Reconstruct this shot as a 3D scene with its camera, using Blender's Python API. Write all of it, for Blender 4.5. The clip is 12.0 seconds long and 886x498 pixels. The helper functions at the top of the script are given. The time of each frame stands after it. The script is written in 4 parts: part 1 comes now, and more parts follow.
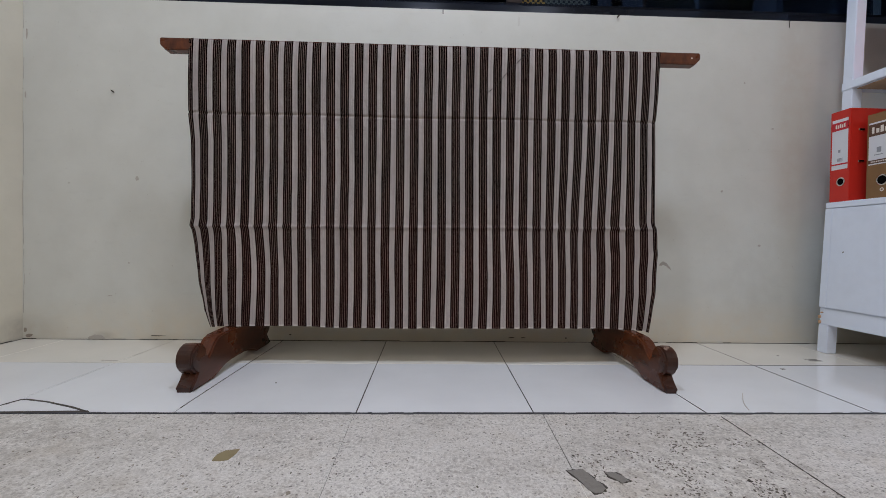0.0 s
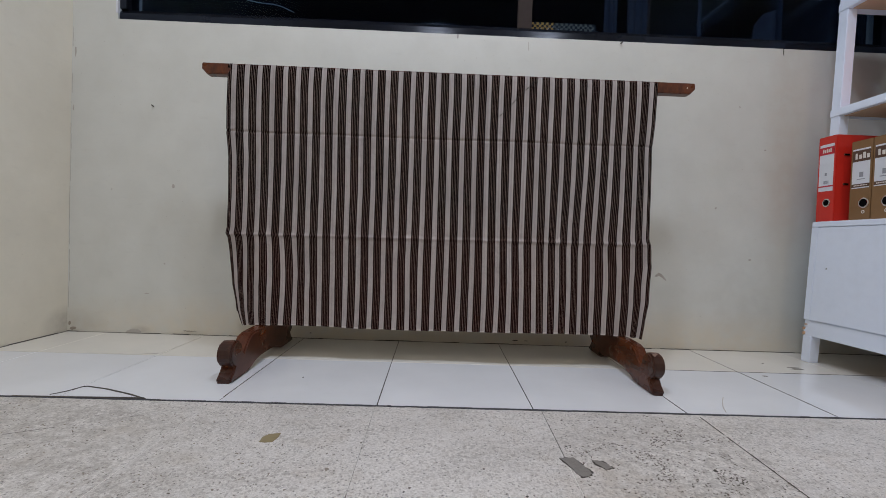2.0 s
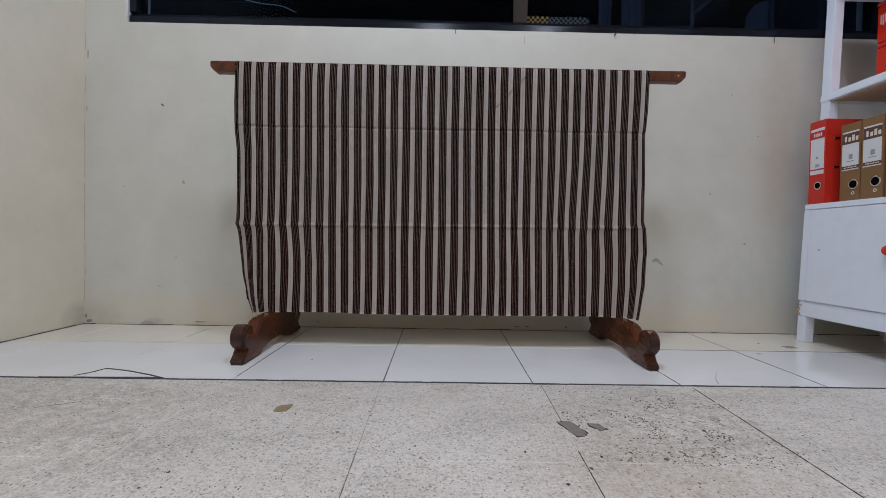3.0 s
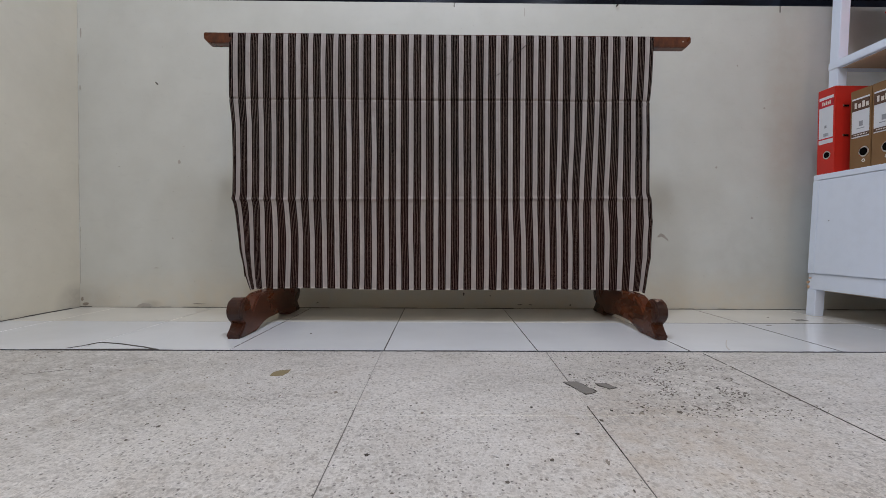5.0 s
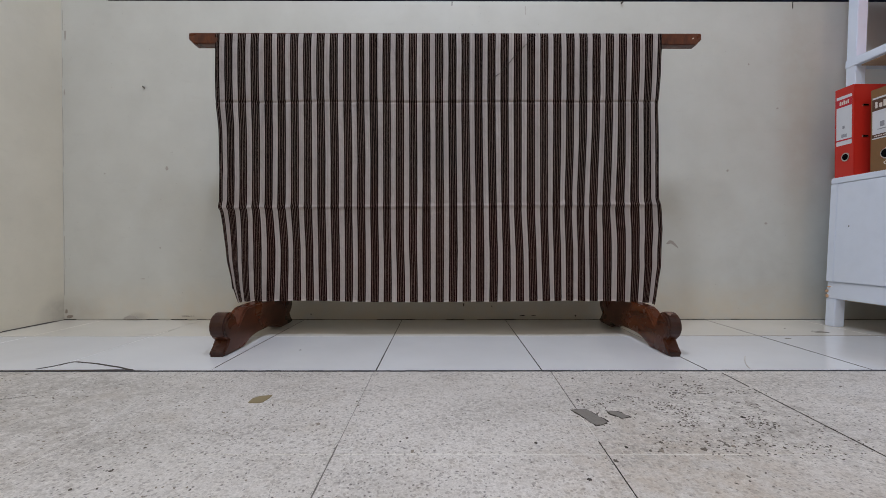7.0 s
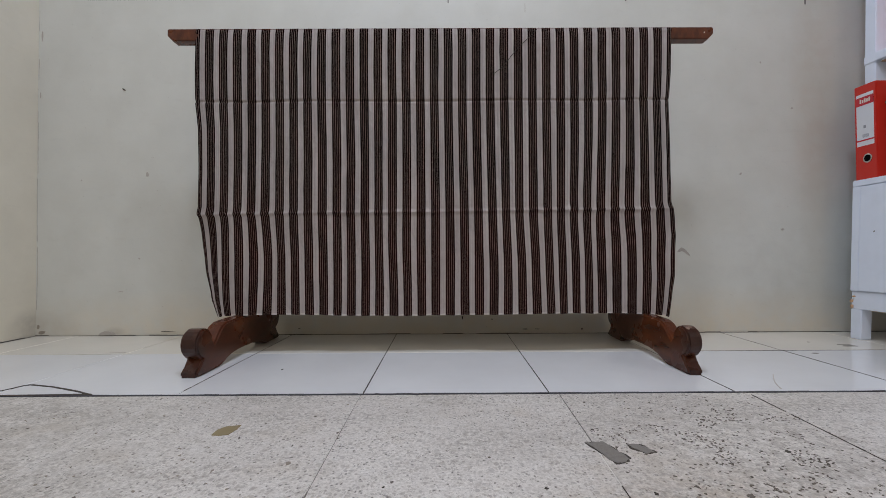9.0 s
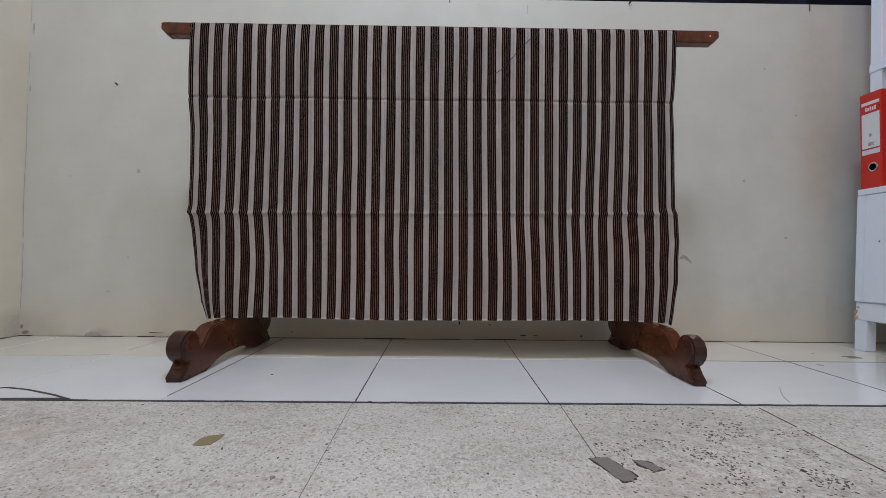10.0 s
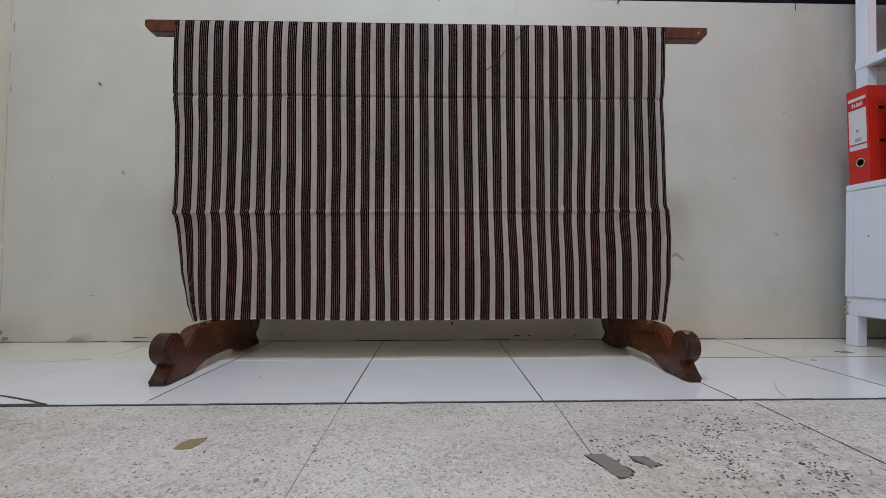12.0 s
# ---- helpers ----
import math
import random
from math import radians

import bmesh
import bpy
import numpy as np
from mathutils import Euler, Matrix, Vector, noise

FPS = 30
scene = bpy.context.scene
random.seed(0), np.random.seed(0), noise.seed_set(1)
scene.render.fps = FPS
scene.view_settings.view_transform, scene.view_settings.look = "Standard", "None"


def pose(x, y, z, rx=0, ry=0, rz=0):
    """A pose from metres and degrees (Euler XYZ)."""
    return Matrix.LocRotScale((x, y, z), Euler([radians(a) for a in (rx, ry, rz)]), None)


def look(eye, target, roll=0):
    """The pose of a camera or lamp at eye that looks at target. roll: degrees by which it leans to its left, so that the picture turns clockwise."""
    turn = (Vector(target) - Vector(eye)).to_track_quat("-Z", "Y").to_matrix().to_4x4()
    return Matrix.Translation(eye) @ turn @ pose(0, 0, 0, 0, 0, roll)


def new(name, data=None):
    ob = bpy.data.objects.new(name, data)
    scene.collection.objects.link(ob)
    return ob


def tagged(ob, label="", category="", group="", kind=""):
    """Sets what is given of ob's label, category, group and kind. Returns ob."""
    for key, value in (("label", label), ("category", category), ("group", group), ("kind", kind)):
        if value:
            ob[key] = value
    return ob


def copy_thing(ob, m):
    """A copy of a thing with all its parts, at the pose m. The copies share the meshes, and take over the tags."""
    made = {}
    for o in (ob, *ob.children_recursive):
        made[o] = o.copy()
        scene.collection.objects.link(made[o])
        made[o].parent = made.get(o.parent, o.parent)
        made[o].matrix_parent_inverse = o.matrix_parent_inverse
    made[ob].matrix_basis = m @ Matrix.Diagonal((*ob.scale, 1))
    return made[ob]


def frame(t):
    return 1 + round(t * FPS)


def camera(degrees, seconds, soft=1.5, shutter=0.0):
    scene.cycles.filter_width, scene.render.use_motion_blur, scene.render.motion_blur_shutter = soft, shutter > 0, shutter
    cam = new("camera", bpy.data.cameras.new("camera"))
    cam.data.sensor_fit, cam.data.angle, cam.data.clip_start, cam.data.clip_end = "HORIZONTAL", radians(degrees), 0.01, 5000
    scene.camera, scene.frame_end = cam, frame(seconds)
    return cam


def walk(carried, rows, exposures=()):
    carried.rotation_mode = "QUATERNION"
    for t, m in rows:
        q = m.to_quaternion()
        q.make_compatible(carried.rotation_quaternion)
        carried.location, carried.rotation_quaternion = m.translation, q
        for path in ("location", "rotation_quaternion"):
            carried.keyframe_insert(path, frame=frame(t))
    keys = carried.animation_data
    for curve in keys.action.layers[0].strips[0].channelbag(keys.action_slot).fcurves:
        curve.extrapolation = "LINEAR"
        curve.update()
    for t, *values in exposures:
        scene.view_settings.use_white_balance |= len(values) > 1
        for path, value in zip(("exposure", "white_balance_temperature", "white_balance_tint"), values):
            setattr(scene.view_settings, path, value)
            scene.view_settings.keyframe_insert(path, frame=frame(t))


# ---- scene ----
cam = camera(93.3, 12.0, soft=0.8)
PATH = [
    (0, (0.1734, -1.6445, 0.383), (0.24, 0.3545, 0.357), 0.8),
    (0.5, (0.1755, -1.6494, 0.386), (0.2401, 0.3495, 0.343), 0.8),
    (1, (0.1731, -1.6775, 0.422), (0.2378, 0.3215, 0.381), 1.4),
    (1.5, (0.1521, -1.721, 0.431), (0.2098, 0.2778, 0.392), 1.9),
    (2, (0.1472, -1.7691, 0.425), (0.1888, 0.2303, 0.389), 2.0),
    (2.5, (0.1499, -1.7991, 0.397), (0.1785, 0.2011, 0.363), 2.0),
    (3, (0.1544, -1.822, 0.376), (0.179, 0.1771, 0.344), 1.0),
    (4.8, (0.1568, -1.7949, 0.293), (0.1744, 0.205, 0.256), 0.2),
    (5, (0.1577, -1.7909, 0.286), (0.1753, 0.209, 0.249), 0.3),
    (5.5, (0.1663, -1.7727, 0.291), (0.1809, 0.2272, 0.251), 0.3),
    (6, (0.1677, -1.7486, 0.296), (0.1803, 0.2512, 0.256), 0.4),
    (6.5, (0.1704, -1.7336, 0.304), (0.179, 0.2661, 0.271), 0.2),
    (7, (0.1739, -1.7135, 0.304), (0.1795, 0.2871, 0.285), -0.0),
    (7.2, (0.1767, -1.7034, 0.304), (0.1773, 0.2971, 0.294), -0.1),
    (9, (0.1866, -1.6122, 0.297), (0.1913, 0.3874, 0.33), -0.3),
    (9.5, (0.1872, -1.5922, 0.296), (0.2018, 0.4067, 0.336), 0.1),
    (10, (0.1838, -1.5772, 0.294), (0.2035, 0.4217, 0.348), 0.6),
    (10.5, (0.1904, -1.5581, 0.28), (0.2191, 0.4401, 0.341), 0.6),
    (11, (0.1895, -1.5611, 0.28), (0.2251, 0.4382, 0.343), 0.4),
    (11.5, (0.1904, -1.5601, 0.275), (0.2331, 0.4384, 0.344), 0.2),
    (12, (0.1894, -1.5601, 0.277), (0.2421, 0.4376, 0.353), 0.0),
]
walk(cam, [(t, look(eye, target, roll)) for t, eye, target, roll in PATH])

# ---- light and exposure ----
world = bpy.data.worlds.new("night")
scene.world = world
world.use_nodes = True
world.node_tree.nodes["Background"].inputs["Color"].default_value = (0.02, 0.03, 0.05, 1)
world.node_tree.nodes["Background"].inputs["Strength"].default_value = 0.3
scene.view_settings.exposure = 0.0

CEIL = 2.9
COOL, WARM = (0.80, 0.887, 1.09), (1.0, 0.845, 0.66)
# ceiling lamps: x, y, watts, colour
LAMPS = [(-0.24, -1.44, 20.1, COOL), (0.61, -1.44, 17.6, COOL), (0.08, -3.15, 9.9, WARM), (1.36, -3.15, 9.9, WARM)]


def lamp_light(x, y, watts, tint):
    lamp = bpy.data.lights.new("lamp_light", "AREA")
    lamp.shape, lamp.size, lamp.size_y = "RECTANGLE", 0.13, 0.34
    lamp.energy, lamp.color = watts, tint
    ob = new("lamp_light", lamp)
    ob.matrix_world = pose(x, y, CEIL - 0.1)
    return ob


for lx, ly, lw, lc in LAMPS:
    lamp_light(lx, ly, lw, lc)


# ---- materials ----
class Nodes:
    """Short hand for building one material."""

    def __init__(self, name, rough=0.5, metal=0.0):
        self.mat = bpy.data.materials.new(name)
        self.mat.use_nodes = True
        self.tree = self.mat.node_tree
        self.bsdf = self.tree.nodes["Principled BSDF"]
        self.put("Roughness", rough)
        self.put("Metallic", metal)

    def put(self, socket, value):
        self.feed(self.bsdf, socket, value)

    def feed(self, node, socket, value):
        if hasattr(value, "is_output"):
            self.tree.links.new(value, node.inputs[socket])
        elif isinstance(value, tuple) and len(value) == 3 and node.inputs[socket].type == "RGBA":
            node.inputs[socket].default_value = (*value, 1)
        else:
            node.inputs[socket].default_value = value

    def add(self, kind, out=0, settings=None, **sockets):
        n = self.tree.nodes.new(kind)
        settings = settings or {}
        if "operation" in settings:
            n.operation = settings["operation"]
        if "noise_dimensions" in settings:
            n.noise_dimensions = settings["noise_dimensions"]
        for key, value in sockets.items():
            self.feed(n, key.replace("_", " "), value)
        return n.outputs[out]

    def coord(self, which="Object"):
        n = self.tree.nodes.new("ShaderNodeTexCoord")
        return n.outputs[which]

    def scaled(self, vec, s):
        n = self.tree.nodes.new("ShaderNodeMapping")
        self.tree.links.new(vec, n.inputs["Vector"])
        n.inputs["Scale"].default_value = s
        return n.outputs[0]

    def noise(self, vec, scale, detail=4.0, rough=0.55):
        return self.add("ShaderNodeTexNoise", 0, None, Vector=vec, Scale=scale, Detail=detail, Roughness=rough)

    def math(self, op, a, b=0.0, clamp=False):
        n = self.tree.nodes.new("ShaderNodeMath")
        n.operation, n.use_clamp = op, clamp
        self.feed(n, 0, a)
        self.feed(n, 1, b)
        return n.outputs[0]

    def ramp(self, fac, a, b, lo=0.0, hi=1.0):
        n = self.tree.nodes.new("ShaderNodeMapRange")
        n.clamp = True
        self.feed(n, "Value", fac)
        for i, v in enumerate((a, b, lo, hi)):
            n.inputs[i + 1].default_value = v
        return n.outputs[0]

    def mix(self, fac, a, b, blend="MIX"):
        n = self.tree.nodes.new("ShaderNodeMix")
        n.data_type, n.blend_type = "RGBA", blend
        self.feed(n, 0, fac)
        for i, v in ((6, a), (7, b)):
            if hasattr(v, "is_output"):
                self.tree.links.new(v, n.inputs[i])
            else:
                n.inputs[i].default_value = (*v, 1)
        return n.outputs[2]

    def bump(self, height, strength, distance):
        n = self.tree.nodes.new("ShaderNodeBump")
        n.inputs["Strength"].default_value, n.inputs["Distance"].default_value = strength, distance
        self.tree.links.new(height, n.inputs["Height"])
        self.tree.links.new(n.outputs[0], self.bsdf.inputs["Normal"])

    def random(self):
        return self.tree.nodes.new("ShaderNodeObjectInfo").outputs["Random"]

    def xyz(self, vec):
        n = self.tree.nodes.new("ShaderNodeSeparateXYZ")
        self.tree.links.new(vec, n.inputs[0])
        return n.outputs

    def near(self, vec, centre, radii):
        """1 at a place, fading to 0 at radii from it."""
        n = self.tree.nodes.new("ShaderNodeMapping")
        self.tree.links.new(vec, n.inputs["Vector"])
        n.inputs["Scale"].default_value = [1 / r for r in radii]
        n.inputs["Location"].default_value = [-c / r for c, r in zip(centre, radii)]
        length = self.add("ShaderNodeVectorMath", 1, {"operation": "LENGTH"}, Vector=n.outputs[0])
        return self.ramp(length, 0.35, 1.0, 1.0, 0.0)


def simple(name, color, rough=0.5, metal=0.0, vary=0.12, scale=30.0, bump=0.0, gloss=0.5):
    m = Nodes(name, rough, metal)
    m.put("Specular IOR Level", gloss)
    v = m.coord()
    f = m.ramp(m.noise(v, scale), 0.3, 0.7)
    g = m.ramp(m.noise(v, scale / 9), 0.3, 0.7)
    f = m.math("MULTIPLY_ADD", f, 0.5)
    f = m.math("ADD", f, m.math("MULTIPLY", g, 0.5))
    dark = tuple(c * (1 - vary) for c in color)
    lite = tuple(min(1, c * (1 + vary)) for c in color)
    m.put("Base Color", m.mix(f, dark, lite))
    m.put("Roughness", m.ramp(g, 0, 1, max(0.02, rough - 0.06), min(1, rough + 0.08)))
    if bump:
        m.bump(m.noise(v, scale * 3), bump, 0.002)
    return m.mat


def wall_paint(name, color, stains_and_shade=()):
    m = Nodes(name, 0.55)
    v = m.coord()
    broad = m.ramp(m.noise(v, 1.6, 5), 0.3, 0.72)
    cloud = m.ramp(m.noise(v, 7.0, 6, 0.6), 0.35, 0.75)
    c = m.mix(broad, tuple(k * 0.93 for k in color), tuple(min(1, k * 1.04) for k in color))
    c = m.mix(m.math("MULTIPLY", cloud, 0.34), c, (color[0] * 0.80, color[1] * 0.79, color[2] * 0.76))
    rub = m.ramp(m.noise(m.scaled(v, (1.0, 1.0, 3.0)), 14, 8, 0.7), 0.56, 0.72)
    c = m.mix(m.math("MULTIPLY", rub, 0.07), c, (0.30, 0.28, 0.25))
    ragged = m.ramp(m.noise(v, 22, 5), 0.3, 0.6, 0.45, 1.0)
    for centre, radii, depth in stains_and_shade:
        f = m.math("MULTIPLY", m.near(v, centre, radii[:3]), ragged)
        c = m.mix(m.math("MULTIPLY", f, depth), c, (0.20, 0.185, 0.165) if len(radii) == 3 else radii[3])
    specks = m.ramp(m.noise(v, 95, 2, 0.4), 0.76, 0.80)
    c = m.mix(m.math("MULTIPLY", specks, 0.25), c, (0.24, 0.20, 0.15))
    m.put("Base Color", c)
    m.put("Roughness", m.ramp(cloud, 0, 1, 0.42, 0.62))
    h = m.math("ADD", m.noise(v, 5.0, 3), m.math("MULTIPLY", m.noise(v, 160, 3), 0.12))
    m.bump(h, 0.35, 0.006)
    return m.mat


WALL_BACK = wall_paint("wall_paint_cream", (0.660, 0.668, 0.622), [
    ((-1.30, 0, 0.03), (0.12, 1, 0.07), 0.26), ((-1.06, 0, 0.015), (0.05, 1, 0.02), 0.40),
    # the brown strip at x 1.62 is the shelf's shade, put into the paint
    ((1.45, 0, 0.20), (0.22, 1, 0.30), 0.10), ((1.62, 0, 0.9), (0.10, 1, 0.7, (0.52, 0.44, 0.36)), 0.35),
    ((0.35, 0, 0.0), (2.6, 1, 0.20, (0.72, 0.61, 0.44)), 0.50)])
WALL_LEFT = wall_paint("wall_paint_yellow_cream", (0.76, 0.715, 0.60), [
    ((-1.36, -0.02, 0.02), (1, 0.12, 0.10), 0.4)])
# unseen east wall, kept white so the shade by the shelf turns warmer
EAST = wall_paint("wall_paint_white", (0.70, 0.71, 0.70))
# unseen end wall and ceiling, beige to warm the bounced light
PLAIN = wall_paint("wall_paint_plain", (0.64, 0.54, 0.42))
CEILING = simple("ceiling_beige", (0.48, 0.42, 0.35), 0.8, vary=0.04, scale=6)
DARK_GROUT = simple("dark_grout", (0.045, 0.045, 0.05), 0.9, vary=0.4, scale=60, bump=0.6)
GREY_GROUT = simple("grey_grout", (0.56, 0.54, 0.50), 0.9, vary=0.4, scale=9, bump=0.4)
GRIT = simple("dark_grit", (0.10, 0.085, 0.070), 0.9, vary=0.5, scale=60)
GRIT_PALE = simple("brown_grit", (0.22, 0.19, 0.155), 0.9, vary=0.4, scale=60)
CHIP = simple("bare_plaster", (0.36, 0.335, 0.30), 0.9, vary=0.3, scale=140)
NAIL = simple("rusty_nail", (0.06, 0.04, 0.03), 0.6, 0.6)
CRACK = simple("dark_crack", (0.05, 0.042, 0.035), 0.95, vary=0.4, scale=120)


def white_tile(name, tint):
    m = Nodes(name, 0.12)
    v = m.coord()
    g = m.ramp(m.noise(v, 3.0, 5), 0.3, 0.7)
    c = m.mix(g, tuple(0.79 * k for k in tint), tuple(0.87 * k for k in tint))
    c = m.mix(m.math("MULTIPLY", m.random(), 0.10), c, (0.60, 0.58, 0.54))
    dirt = m.ramp(m.noise(v, 26, 8, 0.7), 0.60, 0.78)
    c = m.mix(m.math("MULTIPLY", dirt, 0.10), c, (0.35, 0.33, 0.30))
    m.put("Base Color", c)
    m.put("Roughness", m.ramp(m.noise(v, 9, 6, 0.65), 0.3, 0.75, 0.07, 0.13))
    m.bump(m.noise(v, 12, 2), 0.08, 0.002)
    return m.mat


def terrazzo():
    m = Nodes("worn_terrazzo", 0.4)
    v = m.coord()
    wob = m.add("ShaderNodeTexNoise", 1, None, Vector=v, Scale=60.0, Detail=2.0)
    bent = m.add("ShaderNodeVectorMath", 0, {"operation": "MULTIPLY_ADD"})
    node = bent.node
    m.tree.links.new(wob, node.inputs[0])
    node.inputs[1].default_value = (0.010, 0.010, 0.0)
    m.tree.links.new(v, node.inputs[2])
    c = m.mix(m.ramp(m.noise(v, 4.0, 5), 0.3, 0.7), (0.74, 0.708, 0.665), (0.89, 0.855, 0.81))
    tint = m.ramp(m.random(), 0, 1, 0.0, 0.18)
    c = m.mix(tint, c, (0.60, 0.55, 0.46))
    # chips of marble, two sizes
    for scale, cut, depth, tones in ((420.0, 0.30, 0.42, ((0.36, 0.34, 0.32), (0.50, 0.47, 0.43))),
                                     (250.0, 0.42, 0.66, ((0.26, 0.24, 0.22), (0.52, 0.46, 0.39))),
                                     (135.0, 0.46, 0.68, ((0.33, 0.31, 0.285), (0.56, 0.51, 0.45)))):
        vor = m.tree.nodes.new("ShaderNodeTexVoronoi")
        vor.inputs["Scale"].default_value = scale
        m.tree.links.new(m.scaled(bent, (1.0, 1.0, 0.02)), vor.inputs["Vector"])
        ch = m.xyz(vor.outputs["Color"])
        size = m.math("MULTIPLY_ADD", ch[0], cut)
        size.node.inputs[2].default_value = 0.08
        body = m.ramp(m.math("SUBTRACT", size, vor.outputs["Distance"]), 0.0, 0.06)
        tone = m.mix(ch[1], *tones)
        c = m.mix(m.math("MULTIPLY", body, depth), c, tone)
    # cement film over part of the chips, then fine soiling
    film = m.ramp(m.noise(m.scaled(v, (1, 1, 0.02)), 34, 5, 0.65), 0.46, 0.66)
    c = m.mix(m.math("MULTIPLY", film, 0.55), c, (0.85, 0.82, 0.785))
    mott = m.ramp(m.noise(m.scaled(v, (1, 1, 0.02)), 210, 4, 0.7), 0.40, 0.60)
    c = m.mix(m.math("MULTIPLY", mott, 0.34), c, (0.30, 0.27, 0.235))
    mott2 = m.ramp(m.noise(m.scaled(v, (1, 1, 0.02)), 70, 4, 0.65), 0.40, 0.66)
    c = m.mix(m.math("MULTIPLY", mott2, 0.22), c, (0.42, 0.38, 0.33))
    # few dark grains, denser where worn
    worn = m.ramp(m.noise(v, 3.2, 3), 0.42, 0.66)
    vor = m.tree.nodes.new("ShaderNodeTexVoronoi")
    vor.inputs["Scale"].default_value = 165.0
    m.tree.links.new(m.scaled(bent, (1.0, 0.85, 0.02)), vor.inputs["Vector"])
    ch = m.xyz(vor.outputs["Color"])
    zone = m.near(v, (0.66, -0.93, 0), (0.34, 0.27, 1))
    rare = m.ramp(m.math("ADD", m.math("ADD", ch[2], m.math("MULTIPLY", worn, 0.12)), m.math("MULTIPLY", zone, 0.34)), 0.905, 0.945)
    grain = m.math("MULTIPLY", rare, m.ramp(vor.outputs["Distance"], 0.12, 0.34, 1.0, 0.0))
    c = m.mix(m.math("MULTIPLY", grain, 0.85), c, (0.07, 0.06, 0.05))
    # stains: a dark trodden stretch and brown spills
    s1 = m.math("MULTIPLY", m.near(v, (0.68, -0.95, 0), (0.32, 0.26, 1)), m.ramp(m.noise(v, 40, 6, 0.7), 0.45, 0.62))
    c = m.mix(m.math("MULTIPLY", s1, 0.42), c, (0.16, 0.13, 0.10))
    s2 = m.math("MULTIPLY", m.near(v, (0.50, -1.20, 0), (0.26, 0.24, 1)), m.ramp(m.noise(v, 26, 7, 0.7), 0.36, 0.66))
    c = m.mix(m.math("MULTIPLY", s2, 0.42), c, (0.46, 0.34, 0.22))
    s3 = m.math("MULTIPLY", m.near(v, (-0.80, -0.95, 0), (0.75, 0.42, 1)), m.ramp(m.noise(v, 30, 6, 0.7), 0.38, 0.64))
    c = m.mix(m.math("MULTIPLY", s3, 0.50), c, (0.22, 0.19, 0.15))
    s4 = m.ramp(m.noise(v, 6.5, 6, 0.6), 0.55, 0.75)
    c = m.mix(m.math("MULTIPLY", s4, 0.30), c, (0.46, 0.38, 0.28))
    s5 = m.math("MULTIPLY", m.ramp(m.noise(m.scaled(v, (0.7, 1.6, 1)), 5.0, 6, 0.65), 0.47, 0.66), m.ramp(m.noise(v, 110, 4, 0.7), 0.46, 0.58))
    c = m.mix(m.math("MULTIPLY", s5, 0.55), c, (0.22, 0.195, 0.165))
    m.put("Base Color", c)
    m.put("Roughness", m.ramp(m.noise(v, 11, 5), 0.3, 0.7, 0.30, 0.52))
    m.bump(m.math("ADD", m.noise(v, 120, 3), m.math("MULTIPLY", grain, -1.5)), 0.15, 0.001)
    return m.mat


WHITE_TILE = white_tile("glazed_white_tile", (0.97, 0.985, 1.0))
CREAM_TILE = white_tile("glazed_cream_tile", (0.98, 0.94, 0.84))
TERRAZZO = terrazzo()
OCHRE = simple("ochre_filler", (0.225, 0.18, 0.095), 0.6, vary=0.25, scale=80)
GREY_FILL = simple("grey_filler", (0.165, 0.152, 0.135), 0.7, vary=0.38, scale=120, bump=0.5)

PITCH = 0.04308


